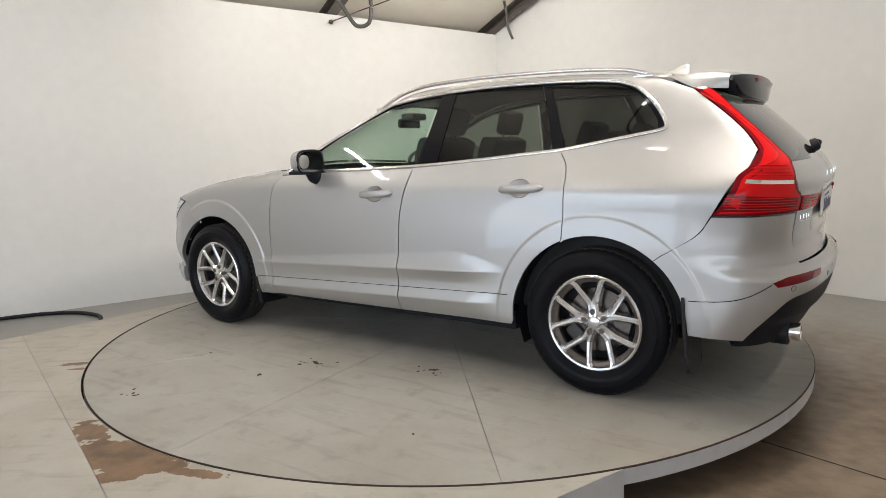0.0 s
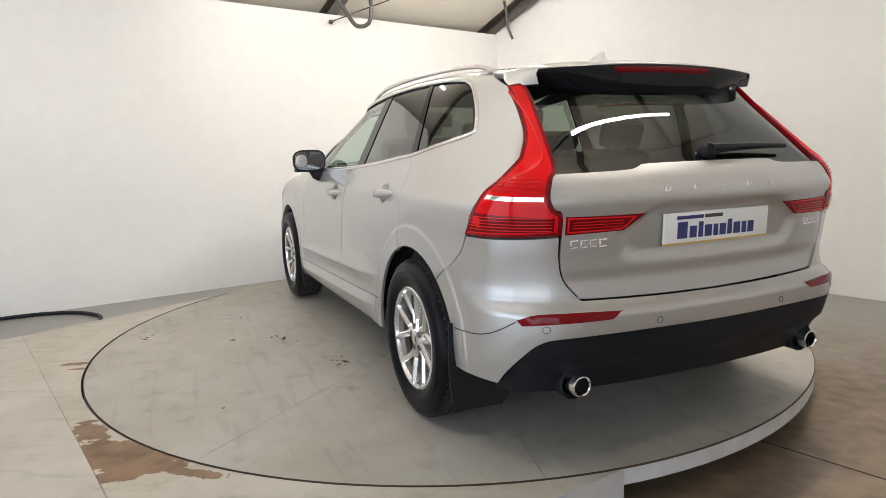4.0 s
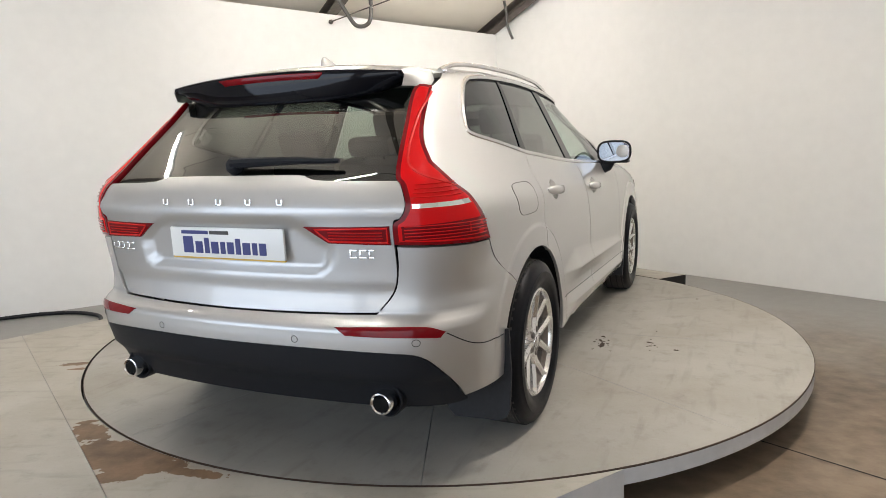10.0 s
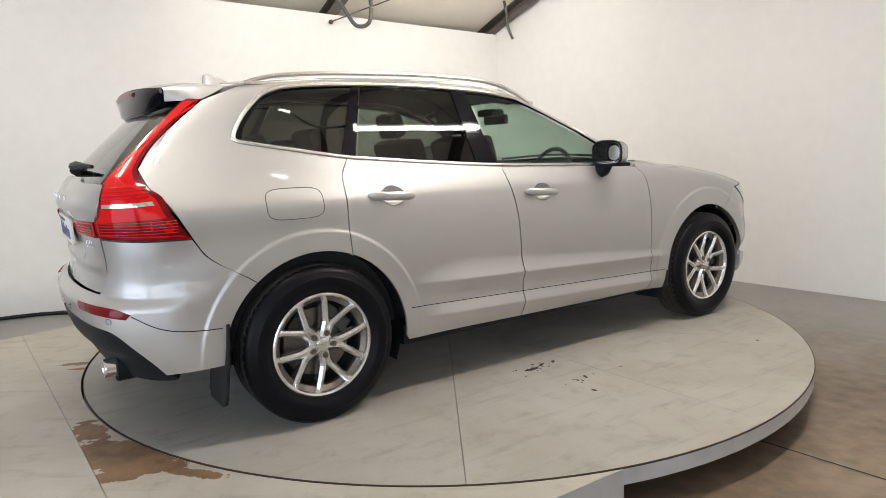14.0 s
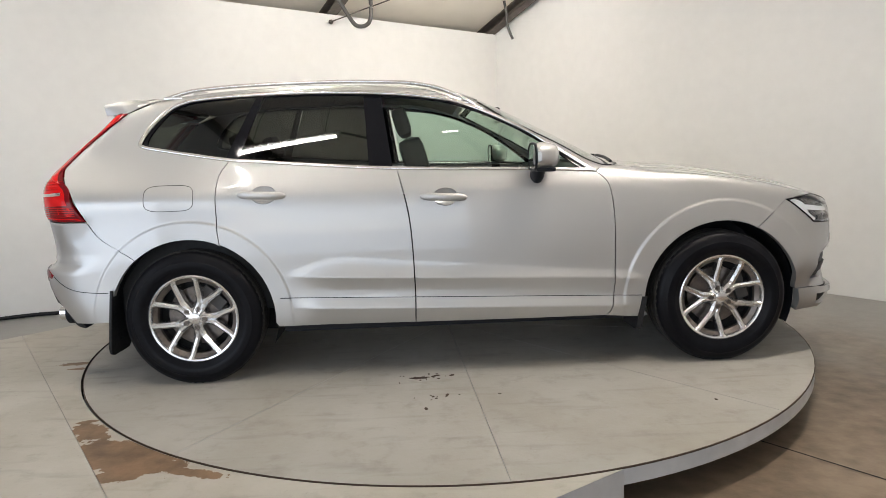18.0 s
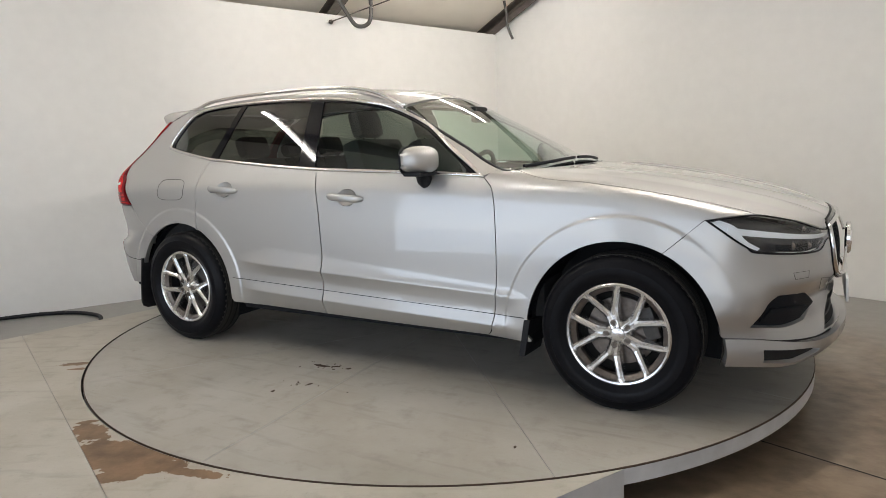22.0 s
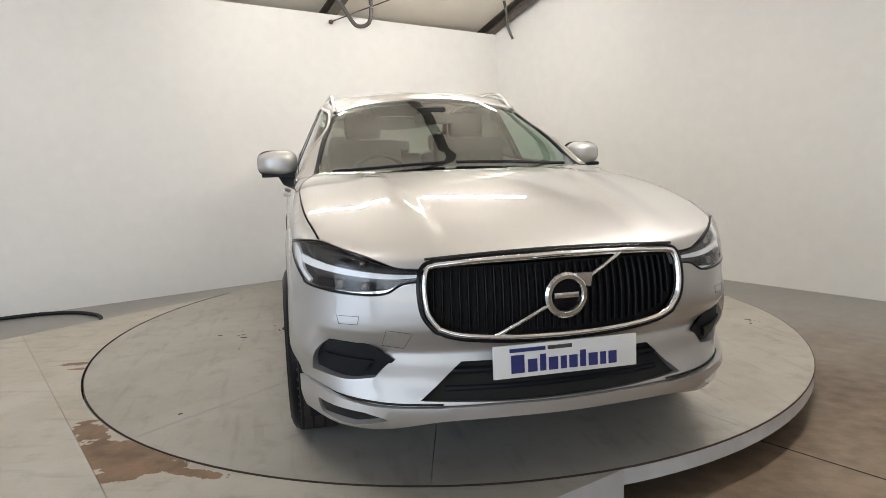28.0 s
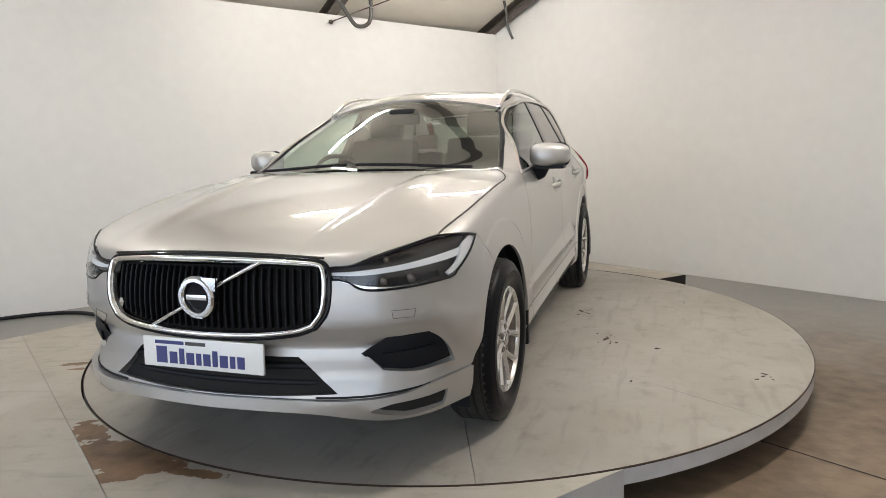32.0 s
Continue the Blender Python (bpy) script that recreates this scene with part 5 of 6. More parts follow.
def build_tail():
    field = np.array(PLATE_FIELD + [(-y, z) for y, z in PLATE_FIELD[::-1][1:-1]])

    def recess(p):
        q = p[:, 1:3]
        d = loop_gap(q, field) * np.where(inside_loop(q, field), 1, -1)
        ledge = 0.010 * step(0.05, 0.0, np.abs(p[:, 2] - 1.02))
        return -0.019 * step(-0.002, 0.014, d) + ledge - 0.008 * step(0.772, 0.742, p[:, 2])
    gate = panel("tailgate", [outline([GLASS_LOW, [GLASS_LOW[-1]] + GATE_SIDE, [GATE_SIDE[-1], ("r", 0.585, 0.669), ("r", 0.3, 0.664), ("r", 0.0, 0.662)]], "tail", 1, True)], "tail", M_PAINT, car, relief=recess, spacing=0.018, gap=0.0009,
                 label="silver tailgate with a recessed plate field")
    panel("rear_window", [outline([[("r", 0.0, 1.140), ("r", 0.29, 1.138), ("r", 0.34, 1.129), ("r", 0.40, 1.119), ("r", 0.684, 1.112)], [("r", 0.684, 1.112), ("r", 0.620, 1.30), ("r", 0.582, 1.452)], [("r", 0.582, 1.452), ("r", 0.0, 1.470)]], "tail", 1, True)],
          "tail", M_REARGLASS, car, lift=-0.006, depth=0, label="dark privacy glass rear window")
    # bumper
    arch = arch_keys(-WB, 130, 176)
    outer = outline([[("r", 0.0, 0.657), ("r", 0.3, 0.659), ("r", 0.588, 0.665)], [("r", 0.588, 0.665)] + [("r", a + 0.003, b) for _, a, b in GATE_SIDE[:3:-1]] + [("r", 0.670, 0.898)], [("r", 0.670, 0.898), ("r", 0.78, 0.893), ("s", -1.950, 0.889)],
                     [("s", -1.950, 0.889), ("s", -1.884, 0.800), ("s", -1.715, 0.690)], arch, [arch[-1], ("s", -1.868, 0.355)], [("s", -1.868, 0.355), ("s", -2.085, 0.340)], BLACK_TOP[::-1]], "tail", 1, True)
    bump = panel("rear_bumper", [outer], "tail", M_PAINT, car, spacing=0.017, depth=0.03, lines=flare_lines(-WB, "tail"))
    panel("bumper_lower", [outline([BLACK_TOP, [BLACK_TOP[-1], ("s", -2.06, 0.30), ("r", 0.62, 0.300), ("r", 0.3, 0.302), ("r", 0.0, 0.302)]], "tail", 1, True)], "tail", M_PLASTIC, car, lift=-0.004, depth=0.05, label="black textured lower bumper",
          relief=lambda p: -0.018 * step(0.44, 0.40, p[:, 2]))
    for g in (1, -1):
        loop = outline([slots(LAMP_OUT), slots(LAMP_OUT2), [LAMP_BASE[2], LAMP_BASE[1], LAMP_BASE[0]], LAMP_IN[::-1]], "tail", g)
        tl = panel("tail_lamp", [loop], "tail", M_RED2, car, g, lift=0.006, depth=0.03, gap=0.001, spacing=0.02, label="tall red L-shaped tail lamp")
        panel("lamp_lens", [inset(loop, 0.012)], "tail", M_RED, tl, g, lift=0.0075, depth=0.003, gap=0, spacing=0.018, label="brighter red lens field")
        # darker cells with fine ribs, a clear bar and a bright inner frame
        cell = [[("r", 0.690, 0.968), ("s", -2.01, 0.985)], [("s", -2.01, 0.985), ("s", -1.985, 0.912)], [("s", -1.985, 0.912), ("r", 0.690, 0.918)], [("r", 0.690, 0.918), ("r", 0.690, 0.968)]]
        panel("lamp_cell", [outline(cell, "tail", g)], "tail", M_RED2, tl, g, lift=0.0085, depth=0.004)
        bar = [[("r", 0.722, 1.040), ("s", -2.075, 1.046)], [("s", -2.075, 1.046), ("s", -2.07, 1.028)], [("s", -2.07, 1.028), ("r", 0.724, 1.022)], [("r", 0.724, 1.022), ("r", 0.722, 1.040)]]
        panel("clear_bar", [outline(bar, "tail", g)], "tail", M_CHROME, tl, g, lift=0.0095, depth=0.004, label="clear reversing lamp bar")
        for k in range(9):
            z = 0.922 + 0.011 * k if k < 5 else 1.058 + 0.013 * (k - 5)
            ya, xb = (0.70, -2.0) if k < 5 else (0.725, -2.088)
            line = [to_plane(on_tail(ya * g, z), "tail"), to_plane(on_side(xb, z + 0.004, g), "tail")]
            strip("lamp_rib", smooth_line(line, 10), "tail", g, 0.0035, M_REDB, tl, 0.0105, 0.003)
        line = smooth_line([to_plane(at3(k, g), "tail") for k in (("s", -1.83, 1.43), ("r", 0.632, 1.32), ("r", 0.685, 1.16), ("s", -2.10, 1.09))], 8)
        strip("lamp_rib", line, "tail", g, 0.010, M_REDB, tl, 0.009, 0.004)
        inner = [[("r", 0.655, 0.970), ("r", 0.52, 0.968), ("r", 0.345, 0.968)], [("r", 0.345, 0.968), ("r", 0.435, 0.910)], [("r", 0.435, 0.910), ("r", 0.655, 0.904)], [("r", 0.655, 0.904), ("r", 0.655, 0.970)]]
        il = panel("tail_lamp_inner", [outline(inner, "tail", g)], "tail", M_RED2, car, g, lift=0.006, depth=0.03, spacing=0.02, gap=0.001, label="red inner tail lamp on the tailgate")
        il2 = [[("r", 0.645, 0.962), ("r", 0.39, 0.958)], [("r", 0.39, 0.958), ("r", 0.44, 0.918)], [("r", 0.44, 0.918), ("r", 0.645, 0.914)], [("r", 0.645, 0.914), ("r", 0.645, 0.962)]]
        strip("lamp_rib", inset(resample(outline(il2, "tail", g), 0.015), 0.0), "tail", g, 0.006, M_REDB, il, 0.009, 0.004, True)
        for z in (0.928, 0.938, 0.948):
            strip("lamp_rib", [to_plane(on_tail(y * g, z), "tail") for y in np.linspace(0.44, 0.63, 12)], "tail", g, 0.003, M_REDB, il, 0.009, 0.003)
        rf = [[("r", 0.815, 0.606), ("r", 0.76, 0.628), ("r", 0.62, 0.632), ("r", 0.462, 0.628)], [("r", 0.462, 0.628), ("r", 0.505, 0.600)], [("r", 0.505, 0.600), ("r", 0.7, 0.594), ("r", 0.80, 0.584)], [("r", 0.80, 0.584), ("r", 0.815, 0.606)]]
        panel("reflector", [outline(rf, "tail", g)], "tail", M_RED2, car, g, lift=0.004, depth=0.01, spacing=0.02, label="red rear reflector")
        line = smooth_line([to_plane(at3(k, g), "tail") for k in (("r", 0.815, 0.598), ("s", -2.10, 0.545), ("s", -1.99, 0.520), ("s", -1.868, 0.514))], 8)
        strip("bumper_joint", line, "tail", g, 0.004, M_PLASTIC, bump, 0.0012, 0.002)
        # exhaust
        bm = bmesh.new()
        mm = Matrix.Translation((-2.286, 0.598 * g, 0.349)) @ pose(0, 0, 0, 0, 90, 0)
        lathe(bm, [(0.031, 0.005), (0.035, 0.0), (0.039, 0.002), (0.041, 0.01), (0.040, 0.075), (0.034, 0.075), (0.032, 0.008), (0.031, 0.005)], 32, mm)
        ex = part("exhaust_tip", bm, M_CHROME, car, "round chrome exhaust tip")
        bm = bmesh.new()
        lathe(bm, [(0.036, 0.06), (0.0, 0.06)], 24, mm)
        part("pipe_dark", bm, M_DARK, ex)
        bm = bmesh.new()
        lathe(bm, [(0.046, 0.060), (0.058, 0.045), (0.063, 0.050), (0.062, 0.14)], 28, mm)
        part("exhaust_surround", bm, M_PLASTIC, car)
        for y, z in ((0.735, 0.575), (0.31, 0.578)):
            p = on_tail(y * g, z)
            ring = [to_plane(on_tail(y * g + 0.012 * math.cos(a), z + 0.012 * math.sin(a)), "tail") for a in [2 * math.pi * k / 16 for k in range(16)]]
            strip("parking_sensor", ring, "tail", g, 0.0024, M_HOSE, bump, 0.001, 0.002, True)
    # raised tailgate letters as plain chrome shapes
    for k in range(5):
        y = 0.262 - 0.131 * k
        p = on_tail(y, 1.050)
        bm = bmesh.new()
        for dy, w, h in ((-0.011, 0.007, 0.022), (0.009, 0.007, 0.022), (0, 0.026, 0.006)):
            box(bm, p[0] - 0.012, y + dy, 1.050 - (0 if h > 0.01 else 0.009), 0.006, w, h, bevel=0.0015)
        part("gate_emblem", bm, M_CHROME, gate, "small raised chrome shape")
    for y0, ws, z in ((0.640, (0.038, 0.034, 0.036, 0.038), 0.868), (-0.505, (0.034, 0.034, 0.026), 0.872)):
        y = y0
        for w in ws:
            p = on_tail(y - w / 2, z)
            bm = bmesh.new()
            box(bm, p[0] - 0.003, y - w / 2, z + 0.013, 0.005, w - 0.006, 0.006, bevel=0.001)
            box(bm, p[0] - 0.003, y - w / 2, z - 0.011, 0.005, w - 0.006, 0.006, bevel=0.001)
            box(bm, p[0] - 0.003, y - 0.006, z, 0.005, 0.006, 0.022, bevel=0.001)
            part("gate_emblem", bm, M_CHROME, gate, "small raised chrome shape")
            y -= w
    number_plate("rear_plate", -2.312, 0.900, -1, -2, True)
    # roof spoiler: painted top, black underside, brake light
    verts, faces, low = [], [], []
    ys = np.linspace(-0.555, 0.555, 45)
    for y in ys:
        e = abs(y) / 0.555
        xt, zt = -2.002 + 0.060 * e ** 2.6, 1.530 - 0.022 * e ** 2
        p = on_top(-1.70, y)
        for t in np.linspace(0, 1, 10):
            verts.append((-1.70 + (xt + 1.70) * t, y, p[2] + 0.002 + (zt - p[2]) * t + 0.016 * math.sin(math.pi * t)))
        zb = 1.408 + 0.066 * e ** 4
        g0 = on_tail(y, zb)
        f = 1 - 0.60 * e ** 3.5
        low += [(xt, y, zt - 0.001), (xt - 0.006 * f, y, zt - 0.018 * f), (xt + 0.001, y, zt - 0.050 * f), (min(g0[0] - 0.010, xt + 0.03), y, zb + 0.014), (g0[0] + 0.006, y, zb), (-1.72, y, zt - 0.02)]
    for i in range(len(ys) - 1):
        for k in range(9):
            faces.append((i * 10 + k, i * 10 + k + 1, (i + 1) * 10 + k + 1, (i + 1) * 10 + k))
    spoil = mesh_object("spoiler", verts, faces, M_PAINT, car, "silver roof spoiler", True)
    # painted cheeks between the roof side, the lamp and the spoiler's tip
    for g in (1, -1):
        vs, fs = [tuple(on_top(-1.62, g * 0.570) + np.array((0, 0, 0.001 * k))) for k in range(4)], []
        for i in range(9):
            t = i / 8
            e = 1.0
            xt, zt = -1.942, 1.508
            p0 = on_top(-1.70, g * 0.555)
            a = np.array((-1.70 + (xt + 1.70) * t, g * 0.555, p0[2] + 0.002 + (zt - p0[2]) * t + 0.016 * math.sin(math.pi * t)))
            if t < 0.35:
                k = t / 0.35
                c = np.array(on_side(-1.632 - 0.163 * k, 1.545 - 0.087 * k, g))
            else:
                k = (t - 0.35) / 0.65
                c = np.array(on_side(-1.795, 1.458, g)) * (1 - k) + np.array((-1.936, g * 0.553, 1.452)) * k
            m = (a + c) / 2 + np.array((0, g * 0.012, 0.010))
            vs += [tuple(a), tuple(0.62 * a + 0.38 * m + np.array((0, 0, 0.002))), tuple(m), tuple(c)]
        for i in range(9):
            fs += [(i * 4 + k, i * 4 + k + 1, i * 4 + k + 5, i * 4 + k + 4)[::g] for k in range(3)]
        mesh_object("spoiler_cheek", vs, fs, M_PAINT, spoil, "", True)
    f2 = [(i * 6 + k, i * 6 + k + 1, (i + 1) * 6 + k + 1, (i + 1) * 6 + k) for i in range(len(ys) - 1) for k in range(5)]
    f2 += [tuple(range(6)), tuple(range(len(low) - 1, len(low) - 7, -1))]
    mesh_object("spoiler_underside", low, f2, M_BLACK, spoil, "gloss black spoiler underside", True)
    v3, f3 = [], []
    ys3 = np.linspace(-0.25, 0.25, 21)
    for y in ys3:
        e = abs(y) / 0.555
        xt, zt = -2.002 + 0.060 * e ** 2.6, 1.530 - 0.022 * e ** 2
        h = 0.012 * min(1, (0.25 - abs(y)) / 0.02 + 0.15)
        v3 += [(xt - 0.010, y, zt - 0.010), (xt - 0.012, y, zt - 0.012 - h), (xt - 0.003, y, zt - 0.014 - 1.6 * h)]
    for i in range(20):
        f3 += [(i * 3 + k, i * 3 + k + 1, (i + 1) * 3 + k + 1, (i + 1) * 3 + k) for k in (0, 1)]
    mesh_object("brake_light", v3, f3, M_RED2, spoil, "red high brake light strip", True)
    # wiper
    bm = bmesh.new()
    p = on_tail(-0.01, 1.172)
    lathe(bm, [(0.034, 0.0), (0.032, 0.025), (0.022, 0.036), (0.0, 0.038)], 20, Matrix.Translation((p[0] + 0.004, p[1], p[2])) @ pose(0, 0, 0, 0, -68, 0))
    wp = part("rear_wiper", bm, M_PLASTIC, car, "black rear wiper")
    bm = bmesh.new()
    pts = []
    for k in range(11):
        y = -0.01 - 0.44 * k / 10
        q = on_tail(y, 1.182 + 0.004 * math.sin(k / 10 * 3.1))
        pts.append((q[0] - 0.030, q[1], q[2] + 0.004))
    tube(bm, pts, [0.020 - 0.012 * k / 10 for k in range(11)], 8)
    part("wiper_arm", bm, M_PLASTIC, wp)
    # shark-fin aerial
    p = on_top(-1.56, 0)
    bm = bmesh.new()
    rings = []
    for h, ahead, aft, w in ((0.0, 0.105, 0.070, 0.036), (0.010, 0.090, 0.068, 0.030), (0.026, 0.055, 0.066, 0.018), (0.042, 0.012, 0.064, 0.010), (0.052, -0.018, 0.060, 0.006), (0.056, -0.030, 0.050, 0.003)):
        l = (ahead + aft) / 2
        rings.append([bm.verts.new((p[0] + (ahead - aft) / 2 + l * math.cos(a), w * math.sin(a), p[2] - 0.004 + h)) for a in [2 * math.pi * k / 16 for k in range(16)]])
    for a, b in zip(rings[:-1], rings[1:]):
        for k in range(16):
            bm.faces.new((a[k], a[(k + 1) % 16], b[(k + 1) % 16], b[k]))
    bm.faces.new(rings[-1])
    part("aerial_fin", bm, M_PAINT, car, "silver shark-fin aerial")


build_tail()


# mirrors
def mirror(g):
    cx, cy, cz = 0.432, g * 0.948, 1.160
    bm = bmesh.new()
    bmesh.ops.create_uvsphere(bm, u_segments=28, v_segments=18, radius=1)
    for v in bm.verts:
        x, y, z = v.co
        s = lambda a, n: math.copysign(abs(a) ** n, a)
        yy, zz = s(y, 0.62), s(z, 0.62)
        xx = s(x, 0.8) * (0.095 if x > 0 else 0.045)
        v.co = (cx + xx - 0.03 * abs(yy) * (x > 0) - 0.018 * yy * g, cy + 0.114 * yy * 1.0, cz + (0.074 if z > 0 else 0.068) * zz * (1 - 0.12 * max(0, yy * g)))
    mir = part("door_mirror", bm, M_PAINT, car, "silver door mirror on a black foot")
    bm = bmesh.new()
    rings = []
    for k in range(24):
        a = 2 * math.pi * k / 24
        rings.append(bm.verts.new((cx - 0.047, cy + 0.098 * math.copysign(abs(math.cos(a)) ** 0.6, math.cos(a)), cz + 0.062 * math.copysign(abs(math.sin(a)) ** 0.6, math.sin(a)))))
    bm.faces.new(rings)
    part("mirror_glass", bm, M_MIRROR, mir, "mirror glass with a dark reflection put into its colour")
    bm = bmesh.new()
    ring = [(cx - 0.044, cy + 0.107 * math.copysign(abs(math.cos(a)) ** 0.6, math.cos(a)), cz + 0.069 * math.copysign(abs(math.sin(a)) ** 0.6, math.sin(a))) for a in [2 * math.pi * k / 24 for k in range(24)]]
    tube(bm, ring + ring[:2], 0.007, 8)
    part("mirror_frame", bm, M_PLASTIC, mir, "black mirror frame")
    bm = bmesh.new()
    box(bm, cx + 0.010, cy, cz - 0.066, 0.10, 0.18, 0.022, bevel=0.009)
    part("mirror_lower", bm, M_PLASTIC, mir, "black lower shell")
    bm = bmesh.new()
    foot = on_side(cx - 0.01, 1.05, g)
    tube(bm, [(cx - 0.005, cy - g * 0.04, cz - 0.06), (cx - 0.008, (cy - g * 0.04 + foot[1]) / 2 + g * 0.004, cz - 0.095), (cx - 0.01, foot[1] - g * 0.01, 1.055)], [0.044, 0.042, 0.046], 12, 0.8)
    part("mirror_foot", bm, M_PLASTIC, mir)


mirror(-1)
mirror(1)


# wheels
def make_wheel():
    """A wheel that lies round z, its face up; the face is 0.085 m out from its middle."""
    bm = bmesh.new()
    R, r, w = 0.362, 0.236, 0.1175
    prof = [(r, 0.095), (r + 0.012, 0.103), (r + 0.030, w - 0.006), (r + 0.034, w - 0.003), (r + 0.055, w), (r + 0.075, w - 0.001), (r + 0.078, w - 0.004), (R - 0.030, w - 0.008), (R - 0.010, w - 0.022), (R - 0.002, w - 0.040), (R, w - 0.055), (R + 0.001, 0.0)]
    prof = prof + [(a, -b) for a, b in prof[::-1][1:]]
    lathe(bm, prof, 72)
    tyre = part("wheel", bm, M_TYRE, car, "alloy wheel with a black road tyre")
    # tread ribs between the grooves
    for z0, z1 in ((-0.074, -0.070), (-0.060, -0.030), (-0.018, 0.018), (0.030, 0.060), (0.070, 0.074)):
        bm = bmesh.new()
        lathe(bm, [(R + 0.0005, z0), (R + 0.0030, z0 + 0.001), (R + 0.0030, z1 - 0.001), (R + 0.0005, z1)], 72)
        part("tread_rib", bm, M_TREAD, tyre)
    # tread grooves
    for zz in (-0.066, -0.024, 0.024, 0.066):
        bm = bmesh.new()
        lathe(bm, [(R + 0.0012, zz - 0.005), (R + 0.0022, zz - 0.004), (R + 0.0022, zz + 0.004), (R + 0.0012, zz + 0.005)], 72)
        part("tread_groove", bm, M_DARK, tyre)
    bm = bmesh.new()
    n = 56
    for k in range(n):
        for sgn in (1, -1):
            a = 2 * math.pi * (k + (0.5 if sgn < 0 else 0)) / n
            box(bm, R - 0.0092, 0, sgn * 0.0745, 0.016, 0.0125, 0.013, pose(0, 0, 0, 0, 0, math.degrees(a)))
    tagged(part("tread_texture", bm, M_TREAD, tyre, smooth=False), kind="stuff")
    bm = bmesh.new()
    lathe(bm, [(0.2165, 0.070), (0.2185, 0.090), (0.224, 0.100), (0.232, 0.103), (0.2385, 0.099), (0.2385, 0.088)], 72)
    rim = part("rim", bm, M_ALLOY, tyre, "bright silver alloy rim")
    bm = bmesh.new()
    lathe(bm, [(0.206, 0.052), (0.212, 0.060), (0.217, 0.072), (0.216, 0.05), (0.213, 0.02), (0.211, -0.09), (0.2385, -0.1)], 56)
    part("rim_barrel", bm, M_BARREL_SHADE, tyre, "inner barrel of the rim, darkened as shade")
    bm = bmesh.new()
    lathe(bm, [(0.2185, 0.086), (0.213, 0.079), (0.204, 0.074), (0.198, 0.068), (0.197, 0.045)], 72)
    part("rim_step", bm, M_DISCIRON, tyre)
    # five arms that fork into ten spokes, each with a crest along it
    for k in range(5):
        base = 90 + 72 * k
        for sgn in (1, -1):
            bm = bmesh.new()
            secs = []
            line = [(0.030, 0.0125), (0.060, 0.0130), (0.088, 0.0145), (0.105, 0.0185), (0.150, 0.0430), (0.195, 0.0685), (0.231, 0.0890)]
            wide = (0.0150, 0.0160, 0.0175, 0.0170, 0.0155, 0.0155, 0.0175)
            for i, ((rad, off), wd) in enumerate(zip(line, wide)):
                nx, ny = line[min(i + 1, 6)][0] - line[max(i - 1, 0)][0], line[min(i + 1, 6)][1] - line[max(i - 1, 0)][1]
                ln = math.hypot(nx, ny)
                t = (rad - 0.03) / 0.2
                zf = 0.084 - 0.008 * math.sin(math.pi * min(1, 1.5 * t)) + 0.014 * t * t
                along = rad if i < 6 else math.sqrt(0.231 ** 2 - off ** 2)
                sec = []
                for o, h in ((-1.25, -0.045), (-1.0, -0.007), (-0.42, 0.0035), (0.30, 0.0035), (0.95, -0.009), (1.2, -0.045)):
                    x, y = along - o * wd * ny / ln, off + o * wd * nx / ln
                    y *= sgn
                    c0, s0 = math.cos(radians(base)), math.sin(radians(base))
                    sec.append(bm.verts.new((x * c0 - y * s0, x * s0 + y * c0, zf + h)))
                secs.append(sec)
            for a, b in zip(secs[:-1], secs[1:]):
                for i in range(6):
                    j = (i + 1) % 6
                    bm.faces.new((a[i], a[j], b[j], b[i]))
            bm.faces.new(secs[0])
            bm.faces.new(secs[-1])
            bmesh.ops.recalc_face_normals(bm, faces=bm.faces[:])
            part("spoke", bm, M_ALLOY, tyre, smooth=False)
    bm = bmesh.new()
    lathe(bm, [(0.0, 0.092), (0.026, 0.092), (0.031, 0.089), (0.033, 0.080), (0.050, 0.074), (0.064, 0.060), (0.068, 0.03)], 40)
    part("hub", bm, M_ALLOY, tyre)
    bm = bmesh.new()
    lathe(bm, [(0.0, 0.0965), (0.020, 0.0962), (0.024, 0.0945)], 28)
    part("hub_cap", bm, M_SATIN, tyre, "plain silver hub cap")
    for k in range(5):
        a = radians(90 + 72 * k)
        bm = bmesh.new()
        lathe(bm, [(0.0145, 0.060), (0.0145, 0.0865), (0.0135, 0.0875), (0.0105, 0.0875), (0.0105, 0.080), (0.0095, 0.080), (0.0085, 0.086), (0.0, 0.086)], 12, pose(0.053 * math.cos(a), 0.053 * math.sin(a), 0))
        part("wheel_bolt", bm, M_DISCIRON, tyre)
    bm = bmesh.new()
    lathe(bm, [(0.05, 0.012), (0.158, 0.012), (0.160, 0.0), (0.158, -0.012), (0.05, -0.012)], 48)
    part("brake_disc", bm, M_DISCIRON, tyre)
    bm = bmesh.new()
    box(bm, 0.135, 0, 0.012, 0.07, 0.15, 0.055, bevel=0.012)
    part("brake_caliper", bm, M_HOSE, tyre)
    bm = bmesh.new()
    lathe(bm, [(0.214, -0.02), (0.0, -0.02)], 40)
    part("barrel_dark", bm, M_DARK, tyre)
    return tyre


first = make_wheel()
WHEEL_Y = 0.826
wheel_poses = []
for wx, g, spin in ((-WB, -1, 47), (-WB, 1, 46), (WB, -1, 21), (WB, 1, -44)):
    wheel_poses.append(pose(wx, g * WHEEL_Y, 0.360, -90 * g, 0, 0) @ pose(0, 0, 0, 0, 0, spin))
first.matrix_basis = wheel_poses[0]
for m in wheel_poses[1:]:
    copy_thing(first, m)

